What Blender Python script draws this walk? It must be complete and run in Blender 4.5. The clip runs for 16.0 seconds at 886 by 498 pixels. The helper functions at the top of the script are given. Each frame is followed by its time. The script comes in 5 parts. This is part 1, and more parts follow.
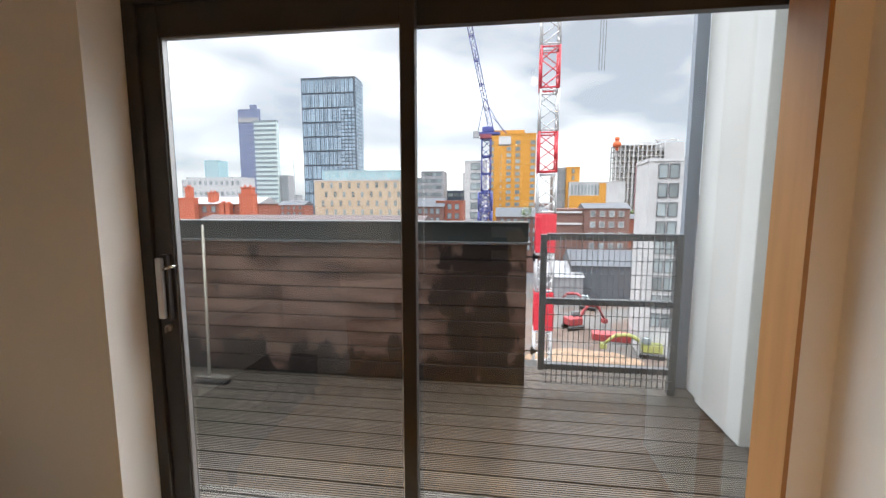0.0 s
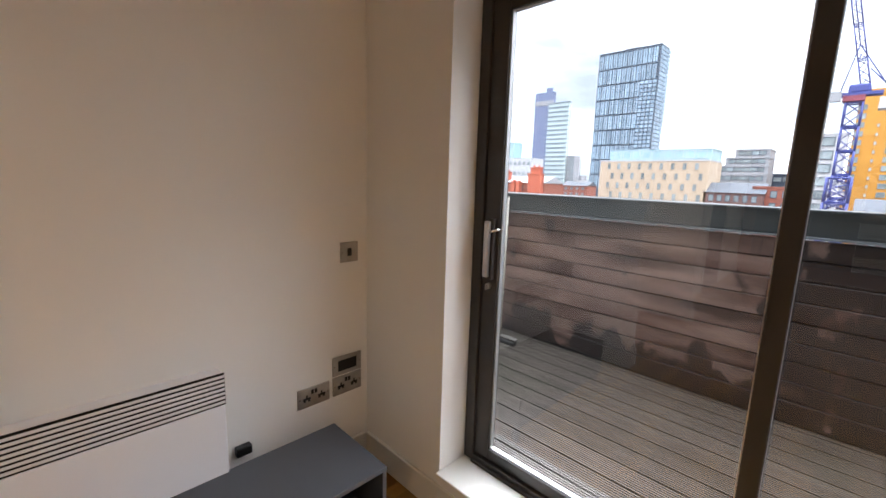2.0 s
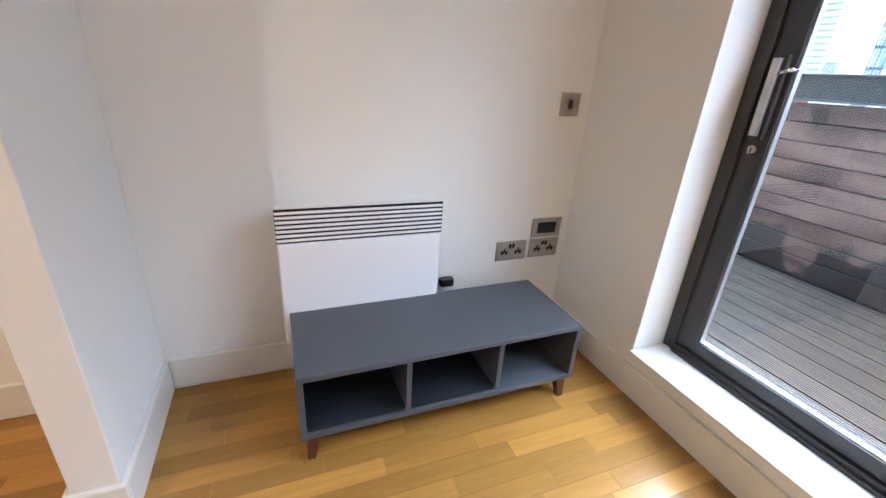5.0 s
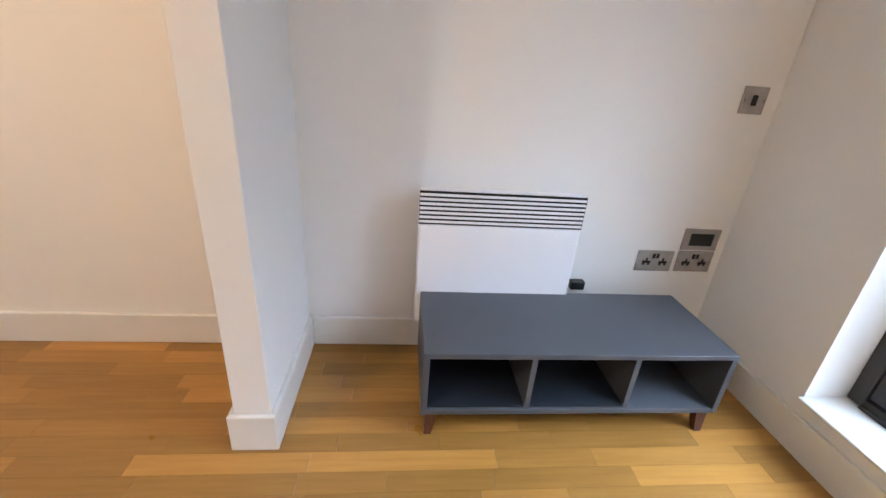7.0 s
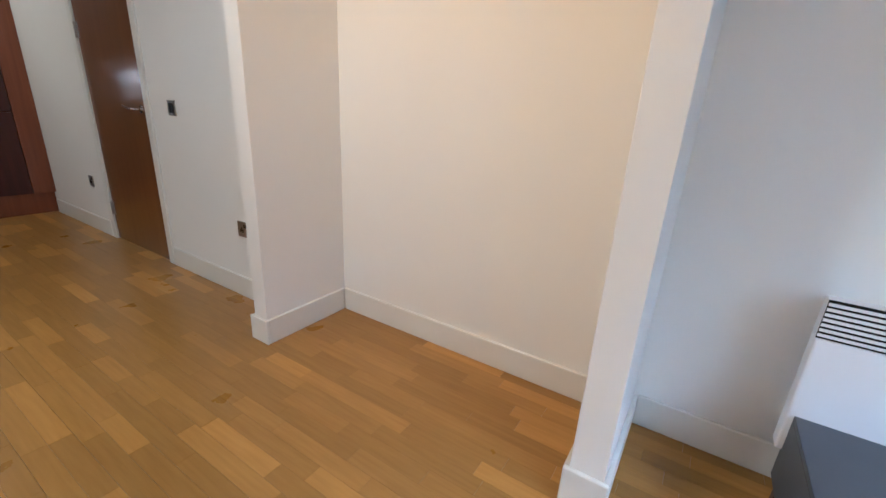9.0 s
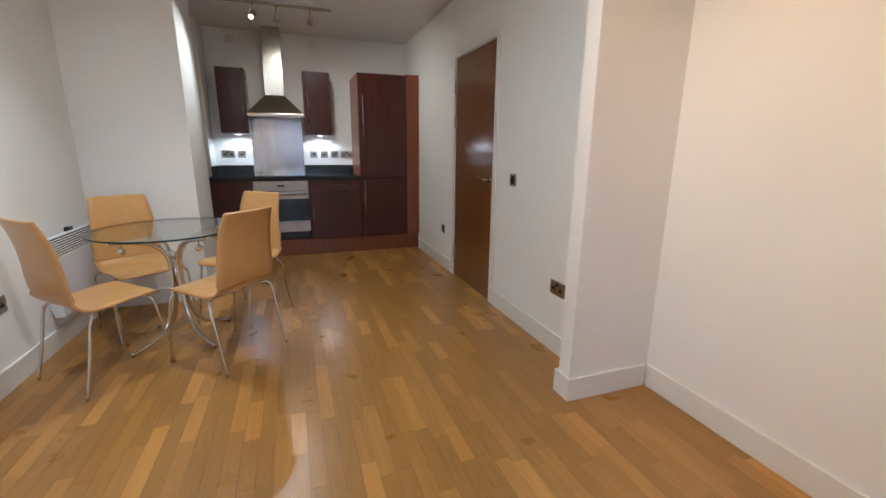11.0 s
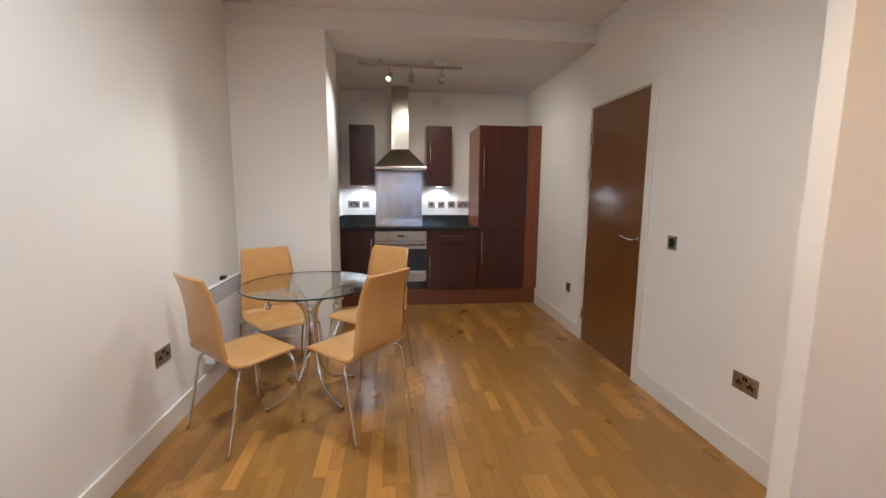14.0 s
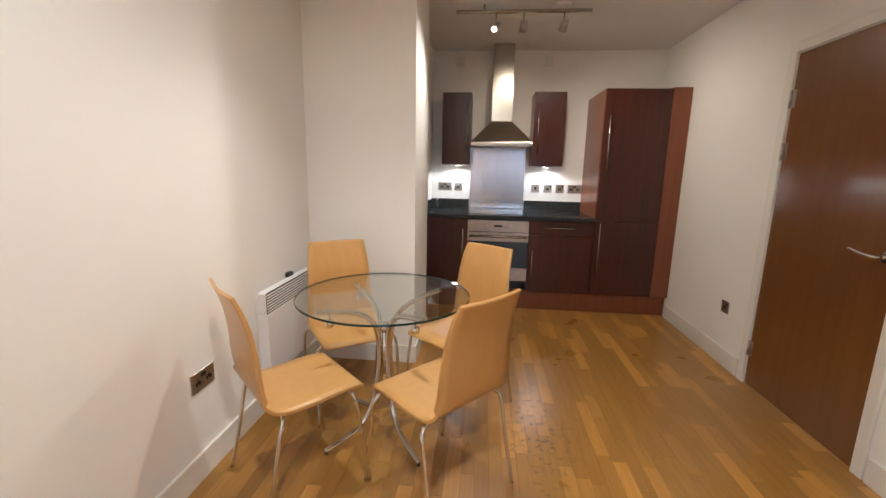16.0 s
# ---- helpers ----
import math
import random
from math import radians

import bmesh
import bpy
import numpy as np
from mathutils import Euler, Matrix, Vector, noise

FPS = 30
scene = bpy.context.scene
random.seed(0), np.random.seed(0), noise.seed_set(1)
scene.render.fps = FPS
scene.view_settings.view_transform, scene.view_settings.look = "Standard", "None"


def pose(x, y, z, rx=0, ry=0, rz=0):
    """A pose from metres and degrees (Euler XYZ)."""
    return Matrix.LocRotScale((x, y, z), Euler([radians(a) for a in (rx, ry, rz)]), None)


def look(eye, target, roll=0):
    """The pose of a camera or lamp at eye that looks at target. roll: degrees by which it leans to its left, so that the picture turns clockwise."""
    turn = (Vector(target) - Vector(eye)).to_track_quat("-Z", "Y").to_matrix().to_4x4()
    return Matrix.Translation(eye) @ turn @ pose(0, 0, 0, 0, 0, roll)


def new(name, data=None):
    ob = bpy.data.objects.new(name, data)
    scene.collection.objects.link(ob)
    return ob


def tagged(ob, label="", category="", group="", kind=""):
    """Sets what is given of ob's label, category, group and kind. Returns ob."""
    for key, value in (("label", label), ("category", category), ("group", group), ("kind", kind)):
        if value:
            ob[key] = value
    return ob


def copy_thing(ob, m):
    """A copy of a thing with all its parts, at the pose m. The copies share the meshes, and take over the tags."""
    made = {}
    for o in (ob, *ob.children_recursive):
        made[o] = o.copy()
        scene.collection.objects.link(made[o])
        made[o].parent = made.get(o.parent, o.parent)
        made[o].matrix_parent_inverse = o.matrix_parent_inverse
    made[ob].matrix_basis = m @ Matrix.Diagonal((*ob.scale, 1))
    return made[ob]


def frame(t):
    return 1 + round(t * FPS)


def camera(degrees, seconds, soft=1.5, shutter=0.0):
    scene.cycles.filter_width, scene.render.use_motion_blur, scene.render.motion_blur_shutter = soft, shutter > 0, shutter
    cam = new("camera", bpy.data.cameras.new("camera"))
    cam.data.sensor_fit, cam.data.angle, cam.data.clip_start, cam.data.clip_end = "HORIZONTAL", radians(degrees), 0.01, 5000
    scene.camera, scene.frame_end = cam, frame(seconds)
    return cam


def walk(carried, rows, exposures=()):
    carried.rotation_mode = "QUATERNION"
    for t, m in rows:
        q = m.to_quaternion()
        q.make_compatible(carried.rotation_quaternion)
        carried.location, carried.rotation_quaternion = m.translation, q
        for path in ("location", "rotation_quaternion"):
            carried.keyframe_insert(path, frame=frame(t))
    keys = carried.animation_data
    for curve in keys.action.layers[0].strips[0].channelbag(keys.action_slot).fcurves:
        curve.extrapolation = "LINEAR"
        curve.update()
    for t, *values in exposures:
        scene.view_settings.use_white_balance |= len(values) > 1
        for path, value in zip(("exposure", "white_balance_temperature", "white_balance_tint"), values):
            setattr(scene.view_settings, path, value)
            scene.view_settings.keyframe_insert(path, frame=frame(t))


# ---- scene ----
cam = camera(93.8, 16.0)
PATH = [
    (0, (0.462, 0.436, 1.386), (0.197, 2.405, 1.158), 0.0),
    (0.5, (0.421, 0.501, 1.379), (-0.093, 2.421, 1.161), 0.1),
    (1, (0.347, 0.539, 1.368), (-0.48, 2.344, 1.127), 0.5),
    (1.5, (0.32, 0.517, 1.358), (-0.822, 2.135, 1.08), 0.9),
    (2, (0.281, 0.491, 1.347), (-1.108, 1.89, 1.01), 1.7),
    (2.5, (0.251, 0.461, 1.325), (-1.306, 1.65, 0.922), 2.5),
    (3, (0.22, 0.433, 1.286), (-1.435, 1.448, 0.805), 2.9),
    (3.5, (0.195, 0.399, 1.247), (-1.5, 1.293, 0.673), 3.2),
    (4, (0.189, 0.38, 1.194), (-1.503, 1.208, 0.523), 3.6),
    (6.5, (0.129, 0.353, 1.033), (-1.636, 0.781, 0.196), 4.7),
    (7, (0.141, 0.292, 1.051), (-1.679, 0.491, 0.245), 4.4),
    (7.5, (0.156, 0.226, 1.076), (-1.687, 0.139, 0.303), 3.7),
    (8, (0.178, 0.132, 1.09), (-1.644, -0.247, 0.359), 3.6),
    (8.5, (0.217, 0.063, 1.107), (-1.53, -0.628, 0.421), 3.3),
    (9, (0.274, 0.009, 1.112), (-1.333, -0.997, 0.474), 3.1),
    (9.5, (0.343, -0.045, 1.16), (-1.051, -1.337, 0.539), 3.0),
    (10, (0.379, -0.087, 1.199), (-0.732, -1.637, 0.596), 2.1),
    (12.5, (0.607, 0.042, 1.302), (0.245, -1.901, 0.996), 0.2),
    (13, (0.622, -0.013, 1.326), (0.286, -1.965, 1.049), 0.2),
    (13.5, (0.676, -0.165, 1.339), (0.372, -2.123, 1.069), 0.4),
    (14, (0.698, -0.355, 1.339), (0.463, -2.322, 1.065), 0.5),
    (14.5, (0.721, -0.517, 1.354), (0.579, -2.492, 1.068), 0.6),
    (15, (0.715, -0.717, 1.346), (0.681, -2.693, 1.04), 0.8),
    (15.5, (0.705, -0.915, 1.371), (0.792, -2.884, 1.032), 0.9),
    (16, (0.768, -1.121, 1.356), (0.953, -3.077, 0.978), 1.2),
]
EXPOSURES = [
    (0.0, -0.33, 6450, 11), (1.0, -0.45, 6500, 11), (2.0, 0.08, 6100, 13), (3.5, 0.90, 5300, 8),
    (6.5, 1.02, 5050, 8), (7.5, 0.98, 4900, 7), (8.0, 0.95, 4500, 5), (8.5, 0.95, 4350, 4), (9.5, 0.93, 4600, 4), (12.5, 0.96, 4580, 8), (14.5, 1.10, 5080, 10), (16.0, 1.22, 5250, 10),
]
walk(cam, [(t, look(eye, target, roll)) for t, eye, target, roll in PATH], EXPOSURES)

# ---- world, sun, lamps ----
SUN_UP, SUN_TURN = radians(38), radians(150)
world = bpy.data.worlds.new("world")
scene.world = world
world.use_nodes = True


def sky():
    nt = world.node_tree
    nt.nodes.clear()
    n, ln = nt.nodes.new, nt.links.new
    out, bg = n("ShaderNodeOutputWorld"), n("ShaderNodeBackground")
    tex = n("ShaderNodeTexSky")
    tex.sky_type, tex.sun_disc, tex.sun_elevation, tex.sun_rotation = "NISHITA", False, SUN_UP, SUN_TURN
    dim = n("ShaderNodeVectorMath")
    dim.operation = "SCALE"
    dim.inputs["Scale"].default_value = 0.10
    co, mp = n("ShaderNodeTexCoord"), n("ShaderNodeMapping")
    mp.inputs["Scale"].default_value = (1.6, 1.6, 4.2)
    mp.inputs["Location"].default_value = (1.3, 0.4, 0.2)
    nz = n("ShaderNodeTexNoise")
    nz.inputs["Scale"].default_value, nz.inputs["Detail"].default_value, nz.inputs["Roughness"].default_value = 1.5, 5, 0.45
    ramp = n("ShaderNodeValToRGB")
    e = ramp.color_ramp.elements
    e[0].position, e[0].color = 0.38, (0.42, 0.46, 0.51, 1)
    e[1].position, e[1].color = 0.58, (0.98, 0.99, 1.0, 1)
    mix = n("ShaderNodeMix")
    mix.data_type = "RGBA"
    mix.inputs[0].default_value = 0.88
    ln(tex.outputs[0], dim.inputs[0])
    ln(co.outputs["Generated"], mp.inputs[0])
    ln(mp.outputs[0], nz.inputs["Vector"])
    ln(nz.outputs["Fac"], ramp.inputs[0])
    ln(dim.outputs[0], mix.inputs[6])
    ln(ramp.outputs[0], mix.inputs[7])
    ln(mix.outputs[2], bg.inputs[0])
    sep, lift = n("ShaderNodeSeparateXYZ"), n("ShaderNodeMapRange")
    lift.inputs[1].default_value, lift.inputs[2].default_value = 0.40, 0.66
    lift.inputs[3].default_value, lift.inputs[4].default_value = 2.15, 14.5
    ln(co.outputs["Generated"], sep.inputs[0])
    ln(sep.outputs[2], lift.inputs[0])
    ln(lift.outputs[0], bg.inputs[1])
    ln(bg.outputs[0], out.inputs[0])


sky()


def lamp(name, kind, m, energy, colour, **more):
    data = bpy.data.lights.new(name, kind)
    data.energy, data.color = energy, colour
    for key, value in more.items():
        setattr(data, key, value)
    ob = new(name, data)
    ob.matrix_world = m
    return ob


lamp("sun", "SUN", pose(0, 0, 30, 52, 0, 210), 0.7, (1.0, 0.97, 0.92), angle=radians(20))
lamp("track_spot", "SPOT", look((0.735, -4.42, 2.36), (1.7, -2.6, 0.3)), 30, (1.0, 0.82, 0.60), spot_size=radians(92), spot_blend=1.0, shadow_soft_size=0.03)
# Two spots added at the heads drawn unlit, to brighten the kitchen.
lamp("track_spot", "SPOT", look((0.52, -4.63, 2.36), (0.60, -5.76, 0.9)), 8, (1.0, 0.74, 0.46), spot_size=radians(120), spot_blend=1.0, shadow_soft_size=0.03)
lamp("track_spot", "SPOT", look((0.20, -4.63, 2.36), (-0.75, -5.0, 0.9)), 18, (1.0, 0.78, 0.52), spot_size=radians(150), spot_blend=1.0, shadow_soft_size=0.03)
for sx in (1.05, 0.13):
    lamp("cabinet_light", "SPOT", look((sx, -5.60, 1.392), (sx, -5.66, 0.5)), 5, (1.0, 0.90, 0.76), spot_size=radians(165), spot_blend=0.5, shadow_soft_size=0.03)
lamp("recess_spot", "SPOT", look((0.22, -1.05, 2.54), (-1.27, -0.85, 1.20)), 40, (1.0, 0.49, 0.14), spot_size=radians(84), spot_blend=1.0, shadow_soft_size=0.05)
lamp("corner_spot", "SPOT", look((0.36, -0.80, 2.54), (2.36, 0.80, 1.34)), 36, (1.0, 0.45, 0.12), spot_size=radians(86), spot_blend=0.5, shadow_soft_size=0.05)
lamp("table_spot", "SPOT", look((1.22, -3.02, 2.60), (1.05, -2.60, 0.0)), 45, (1.0, 0.82, 0.60), spot_size=radians(98), spot_blend=1.0, shadow_soft_size=0.03)
# Unseen lamp added as fill, placed to brighten the wall ends and living area.
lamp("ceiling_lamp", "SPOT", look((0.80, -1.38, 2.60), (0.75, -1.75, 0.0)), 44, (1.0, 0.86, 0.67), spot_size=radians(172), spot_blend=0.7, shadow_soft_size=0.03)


# ---- materials ----
def material(name, colour, rough=0.5, metal=0.0, other=None, scale=6.0, amount=0.5, bump=0.0, bump_scale=60.0, stretch=(1, 1, 1),
             vary=0.0, skew=1.0, dirt=None, dirt_scale=1.2, dirt_edge=(0.5, 0.7), dirt_shift=False, coat=0.0, rough_vary=0.08, spec=0.5, transmission=0.0, ior=1.45, local=False, detail=6.0, coat_rough=0.12):
    """A surface: two colours mixed by stretched noise, pieces varied one by one, stains, gloss variation and relief."""
    m = bpy.data.materials.new(name)
    m.use_nodes = True
    nt = m.node_tree
    b = nt.nodes["Principled BSDF"]
    n, ln = nt.nodes.new, nt.links.new
    geo, info = n("ShaderNodeNewGeometry"), n("ShaderNodeObjectInfo")
    add = n("ShaderNodeMath")
    add.operation = "ADD"
    ln(info.outputs["Random"], add.inputs[0])
    ln(geo.outputs["Random Per Island"], add.inputs[1])
    frac = n("ShaderNodeMath")
    frac.operation = "FRACT"
    ln(add.outputs[0], frac.inputs[0])
    co = n("ShaderNodeVectorMath")
    co.operation = "MULTIPLY_ADD"
    comb = n("ShaderNodeCombineXYZ")
    big = n("ShaderNodeMath")
    big.operation = "MULTIPLY"
    big.inputs[1].default_value = 37.0 if vary else 0.0
    ln(frac.outputs[0], big.inputs[0])
    for i in range(3):
        ln(big.outputs[0], comb.inputs[i])
    if local:
        tc = n("ShaderNodeTexCoord")
        ln(tc.outputs["Object"], co.inputs[0])
    else:
        ln(geo.outputs["Position"], co.inputs[0])
    co.inputs[1].default_value = stretch
    ln(comb.outputs[0], co.inputs[2])
    nz = n("ShaderNodeTexNoise")
    nz.inputs["Scale"].default_value, nz.inputs["Detail"].default_value, nz.inputs["Roughness"].default_value = scale, detail, 0.5
    ln(co.outputs[0], nz.inputs["Vector"])
    mix = n("ShaderNodeMix")
    mix.data_type = "RGBA"
    other = other or tuple(c * 0.9 for c in colour)
    mix.inputs[6].default_value, mix.inputs[7].default_value = (*colour, 1), (*other, 1)
    ramp = n("ShaderNodeMapRange")
    ramp.inputs[1].default_value, ramp.inputs[2].default_value, ramp.inputs[4].default_value = 0.3, 0.7, amount * 2
    ln(nz.outputs["Fac"], ramp.inputs[0])
    ln(ramp.outputs[0], mix.inputs[0])
    last = mix.outputs[2]
    if vary:
        hsv = n("ShaderNodeHueSaturation")
        mr = n("ShaderNodeMapRange")
        mr.inputs[3].default_value, mr.inputs[4].default_value = 1 - vary, 1 + vary
        pw = n("ShaderNodeMath")
        pw.operation = "POWER"
        pw.inputs[1].default_value = skew
        ln(frac.outputs[0], pw.inputs[0])
        ln(pw.outputs[0], mr.inputs[0])
        ln(mr.outputs[0], hsv.inputs["Value"])
        ln(last, hsv.inputs["Color"])
        last = hsv.outputs[0]
    if dirt:
        dn = n("ShaderNodeTexNoise")
        dn.inputs["Scale"].default_value, dn.inputs["Detail"].default_value = dirt_scale, 8
        ln(co.outputs[0] if dirt_shift else geo.outputs["Position"], dn.inputs["Vector"])
        dr = n("ShaderNodeMapRange")
        dr.inputs[1].default_value, dr.inputs[2].default_value = dirt_edge
        ln(dn.outputs["Fac"], dr.inputs[0])
        dm = n("ShaderNodeMix")
        dm.data_type = "RGBA"
        dm.inputs[7].default_value = (*dirt, 1)
        ln(dr.outputs[0], dm.inputs[0])
        ln(last, dm.inputs[6])
        last = dm.outputs[2]
    ln(last, b.inputs["Base Color"])
    rr = n("ShaderNodeMapRange")
    rr.inputs[3].default_value, rr.inputs[4].default_value = max(0.0, rough - rough_vary), min(1.0, rough + rough_vary)
    rn = n("ShaderNodeTexNoise")
    rn.inputs["Scale"].default_value, rn.inputs["Detail"].default_value = 3.0, 5
    ln(geo.outputs["Position"], rn.inputs["Vector"])
    ln(rn.outputs["Fac"], rr.inputs[0])
    ln(rr.outputs[0], b.inputs["Roughness"])
    b.inputs["Metallic"].default_value = metal
    b.inputs["Coat Weight"].default_value = coat
    b.inputs["Coat Roughness"].default_value = coat_rough
    b.inputs["Specular IOR Level"].default_value = spec
    b.inputs["Transmission Weight"].default_value = transmission
    b.inputs["IOR"].default_value = ior
    if bump:
        bn = n("ShaderNodeTexNoise")
        bn.inputs["Scale"].default_value, bn.inputs["Detail"].default_value = bump_scale, 4
        ln(co.outputs[0], bn.inputs["Vector"])
        bp = n("ShaderNodeBump")
        bp.inputs["Strength"].default_value, bp.inputs["Distance"].default_value = bump, 0.002
        ln(bn.outputs["Fac"], bp.inputs["Height"])
        ln(bp.outputs[0], b.inputs["Normal"])
    return m


def glass_material(name, tint=(1, 1, 1), rough=0.0, weight=0.08):
    """Clear pane: mirror-like reflection by angle over plain see-through."""
    m = bpy.data.materials.new(name)
    m.use_nodes = True
    nt = m.node_tree
    nt.nodes.clear()
    n, ln = nt.nodes.new, nt.links.new
    out, mix, fr = n("ShaderNodeOutputMaterial"), n("ShaderNodeMixShader"), n("ShaderNodeLayerWeight")
    clear, gloss = n("ShaderNodeBsdfTransparent"), n("ShaderNodeBsdfGlossy")
    clear.inputs[0].default_value = (*tint, 1)
    gloss.inputs["Roughness"].default_value = rough
    fr.inputs[0].default_value = 0.5
    five, up = n("ShaderNodeMath"), n("ShaderNodeMath")
    five.operation, up.operation = "POWER", "MULTIPLY_ADD"
    five.inputs[1].default_value = 5
    up.inputs[1].default_value, up.inputs[2].default_value = 1 - weight, weight
    up.use_clamp = True
    ln(fr.outputs["Facing"], five.inputs[0])
    ln(five.outputs[0], up.inputs[0])
    ln(up.outputs[0], mix.inputs[0])
    ln(clear.outputs[0], mix.inputs[1])
    ln(gloss.outputs[0], mix.inputs[2])
    ln(mix.outputs[0], out.inputs[0])
    return m


def glow_material(name, colour, strength):
    m = material(name, colour, 0.4)
    b = m.node_tree.nodes["Principled BSDF"]
    b.inputs["Emission Color"].default_value, b.inputs["Emission Strength"].default_value = (*colour, 1), strength
    return m


PAINT = material("wall_paint", (0.84, 0.82, 0.775), 0.75, other=(0.81, 0.79, 0.745), scale=1.5, amount=0.4, bump=0.12, bump_scale=220, spec=0.3)
CEIL = material("ceiling_paint", (0.78, 0.765, 0.74), 0.85, other=(0.75, 0.735, 0.71), scale=1.2, bump=0.08, bump_scale=150, spec=0.2)
GLOSSW = material("white_gloss", (0.78, 0.76, 0.70), 0.32, other=(0.74, 0.72, 0.66), scale=4, bump=0.05, bump_scale=90, rough_vary=0.06)
OAK = material("oak_strip", (0.455, 0.236, 0.048), 0.29, other=(0.355, 0.172, 0.031), scale=5, amount=0.36, stretch=(13, 0.9, 1), vary=0.25, skew=3.6, bump=0.04, bump_scale=30, rough_vary=0.05, coat=0.12, coat_rough=0.28, detail=4)


def scuffs(m, centre, size):
    """Dark scuffed wear in one place on the floor."""
    nt = m.node_tree
    b = nt.nodes["Principled BSDF"]
    n, ln = nt.nodes.new, nt.links.new
    src = b.inputs["Base Color"].links[0].from_socket
    geo, dist, nz, mx = n("ShaderNodeNewGeometry"), n("ShaderNodeVectorMath"), n("ShaderNodeTexNoise"), n("ShaderNodeMix")
    sc = n("ShaderNodeVectorMath")
    sc.operation, dist.operation = "MULTIPLY", "DISTANCE"
    sc.inputs[1].default_value = (1 / size[0], 1 / size[1], 0)
    dist.inputs[1].default_value = (centre[0] / size[0], centre[1] / size[1], 0)
    ln(geo.outputs["Position"], sc.inputs[0])
    ln(sc.outputs[0], dist.inputs[0])
    near, grit, both = n("ShaderNodeMapRange"), n("ShaderNodeMapRange"), n("ShaderNodeMath")
    near.inputs[1].default_value, near.inputs[2].default_value, near.inputs[3].default_value, near.inputs[4].default_value = 0.2, 1.0, 1.0, 0.0
    ln(dist.outputs["Value"], near.inputs[0])
    nz.inputs["Scale"].default_value, nz.inputs["Detail"].default_value, nz.inputs["Roughness"].default_value = 22, 8, 0.75
    ln(geo.outputs["Position"], nz.inputs["Vector"])
    grit.inputs[1].default_value, grit.inputs[2].default_value = 0.53, 0.60
    ln(nz.outputs["Fac"], grit.inputs[0])
    both.operation = "MULTIPLY"
    ln(near.outputs[0], both.inputs[0])
    ln(grit.outputs[0], both.inputs[1])
    mx.data_type = "RGBA"
    mx.inputs[7].default_value = (0.05, 0.032, 0.02, 1)
    ln(both.outputs[0], mx.inputs[0])
    ln(src, mx.inputs[6])
    ln(mx.outputs[2], b.inputs["Base Color"])


scuffs(OAK, (0.44, -3.12), (0.20, 0.55))
SUB = material("joint_fill", (0.20, 0.11, 0.040), 0.8)
FRAME = material("anthracite_frame", (0.035, 0.033, 0.033), 0.38, other=(0.05, 0.045, 0.043), scale=8, bump=0.04, bump_scale=120)
# Black for the slab and screen backing; paints the shade between the boards.
DARKGAP = material("gap_shade_black", (0.012, 0.012, 0.012), 0.6)
SPACER = material("pane_spacer", (0.6, 0.6, 0.6), 0.35, metal=0.8)
STEEL = material("brushed_steel", (0.46, 0.43, 0.36), 0.24, metal=1.0, other=(0.45, 0.42, 0.37), scale=9, stretch=(1, 1, 30), amount=0.4, bump=0.04, bump_scale=60)
# Blue tint in this steel's colour stands in for reflected window daylight.
STEELS = material("blue_reflection_steel", (0.66, 0.71, 0.77), 0.20, metal=1.0, other=(0.50, 0.52, 0.55), scale=7, stretch=(9, 9, 0.4), amount=0.5, detail=3, rough_vary=0.03)
STEELH = material("brushed_steel_plate", (0.50, 0.47, 0.43), 0.33, metal=1.0, other=(0.42, 0.39, 0.36), scale=30, bump=0.03)
CHROME = material("chrome", (0.74, 0.73, 0.71), 0.10, metal=1.0, rough_vary=0.05)
BLACKP = material("black_plastic", (0.012, 0.012, 0.012), 0.35)
WHITEP = material("white_enamel", (0.82, 0.82, 0.84), 0.35, other=(0.80, 0.80, 0.82), scale=2)
# Shade inside the media unit's compartments is put into this near-black colour.
SHADEG = material("compartment_shade_grey", (0.016, 0.020, 0.026), 0.5, other=(0.013, 0.016, 0.022), scale=3)
DARKSLOT = material("slot_shadow", (0.004, 0.004, 0.005), 0.9)
GREY = material("grey_laminate", (0.083, 0.088, 0.098), 0.45, other=(0.073, 0.078, 0.088), scale=3, bump=0.04, bump_scale=200)
WALNUT = material("walnut_leg", (0.10, 0.035, 0.018), 0.4, other=(0.06, 0.02, 0.01), scale=14, stretch=(6, 6, 1))
VENEER = material("door_veneer", (0.175, 0.070, 0.016), 0.30, other=(0.130, 0.048, 0.010), scale=2.4, stretch=(7, 7, 0.28), amount=0.35, coat=1.0, coat_rough=0.11, bump=0.01, detail=3, rough_vary=0.03)
MAHOG = material("mahogany_laminate", (0.062, 0.012, 0.007), 0.30, other=(0.034, 0.007, 0.004), scale=4, stretch=(8, 8, 0.4), amount=0.5, coat=0.2, coat_rough=0.2, detail=3, rough_vary=0.03)
# Same wood as MAHOG, its colour lightened as if lamplit from the side.
MAHOG_LIT = material("mahogany_lit_side", (0.22, 0.068, 0.026), 0.34, other=(0.17, 0.049, 0.019), scale=4, stretch=(8, 8, 0.4), amount=0.5, coat=0.2, detail=3)
BEECH = material("beech_ply", (0.58, 0.325, 0.098), 0.34, other=(0.53, 0.30, 0.10), scale=4, stretch=(7, 7, 1.2), amount=0.4, coat=0.25, bump=0.015, vary=0.04, detail=3)
GRANITE = material("black_granite", (0.012, 0.013, 0.013), 0.12, other=(0.05, 0.055, 0.055), scale=90, amount=0.35)
HOB = material("hob_glass", (0.006, 0.006, 0.007), 0.04)
PANE = glass_material("window_pane", (0.985, 0.992, 0.99), 0.0, 0.065)
TABLEG = glass_material("table_glass", (0.95, 0.975, 0.965), 0.0, 0.045)
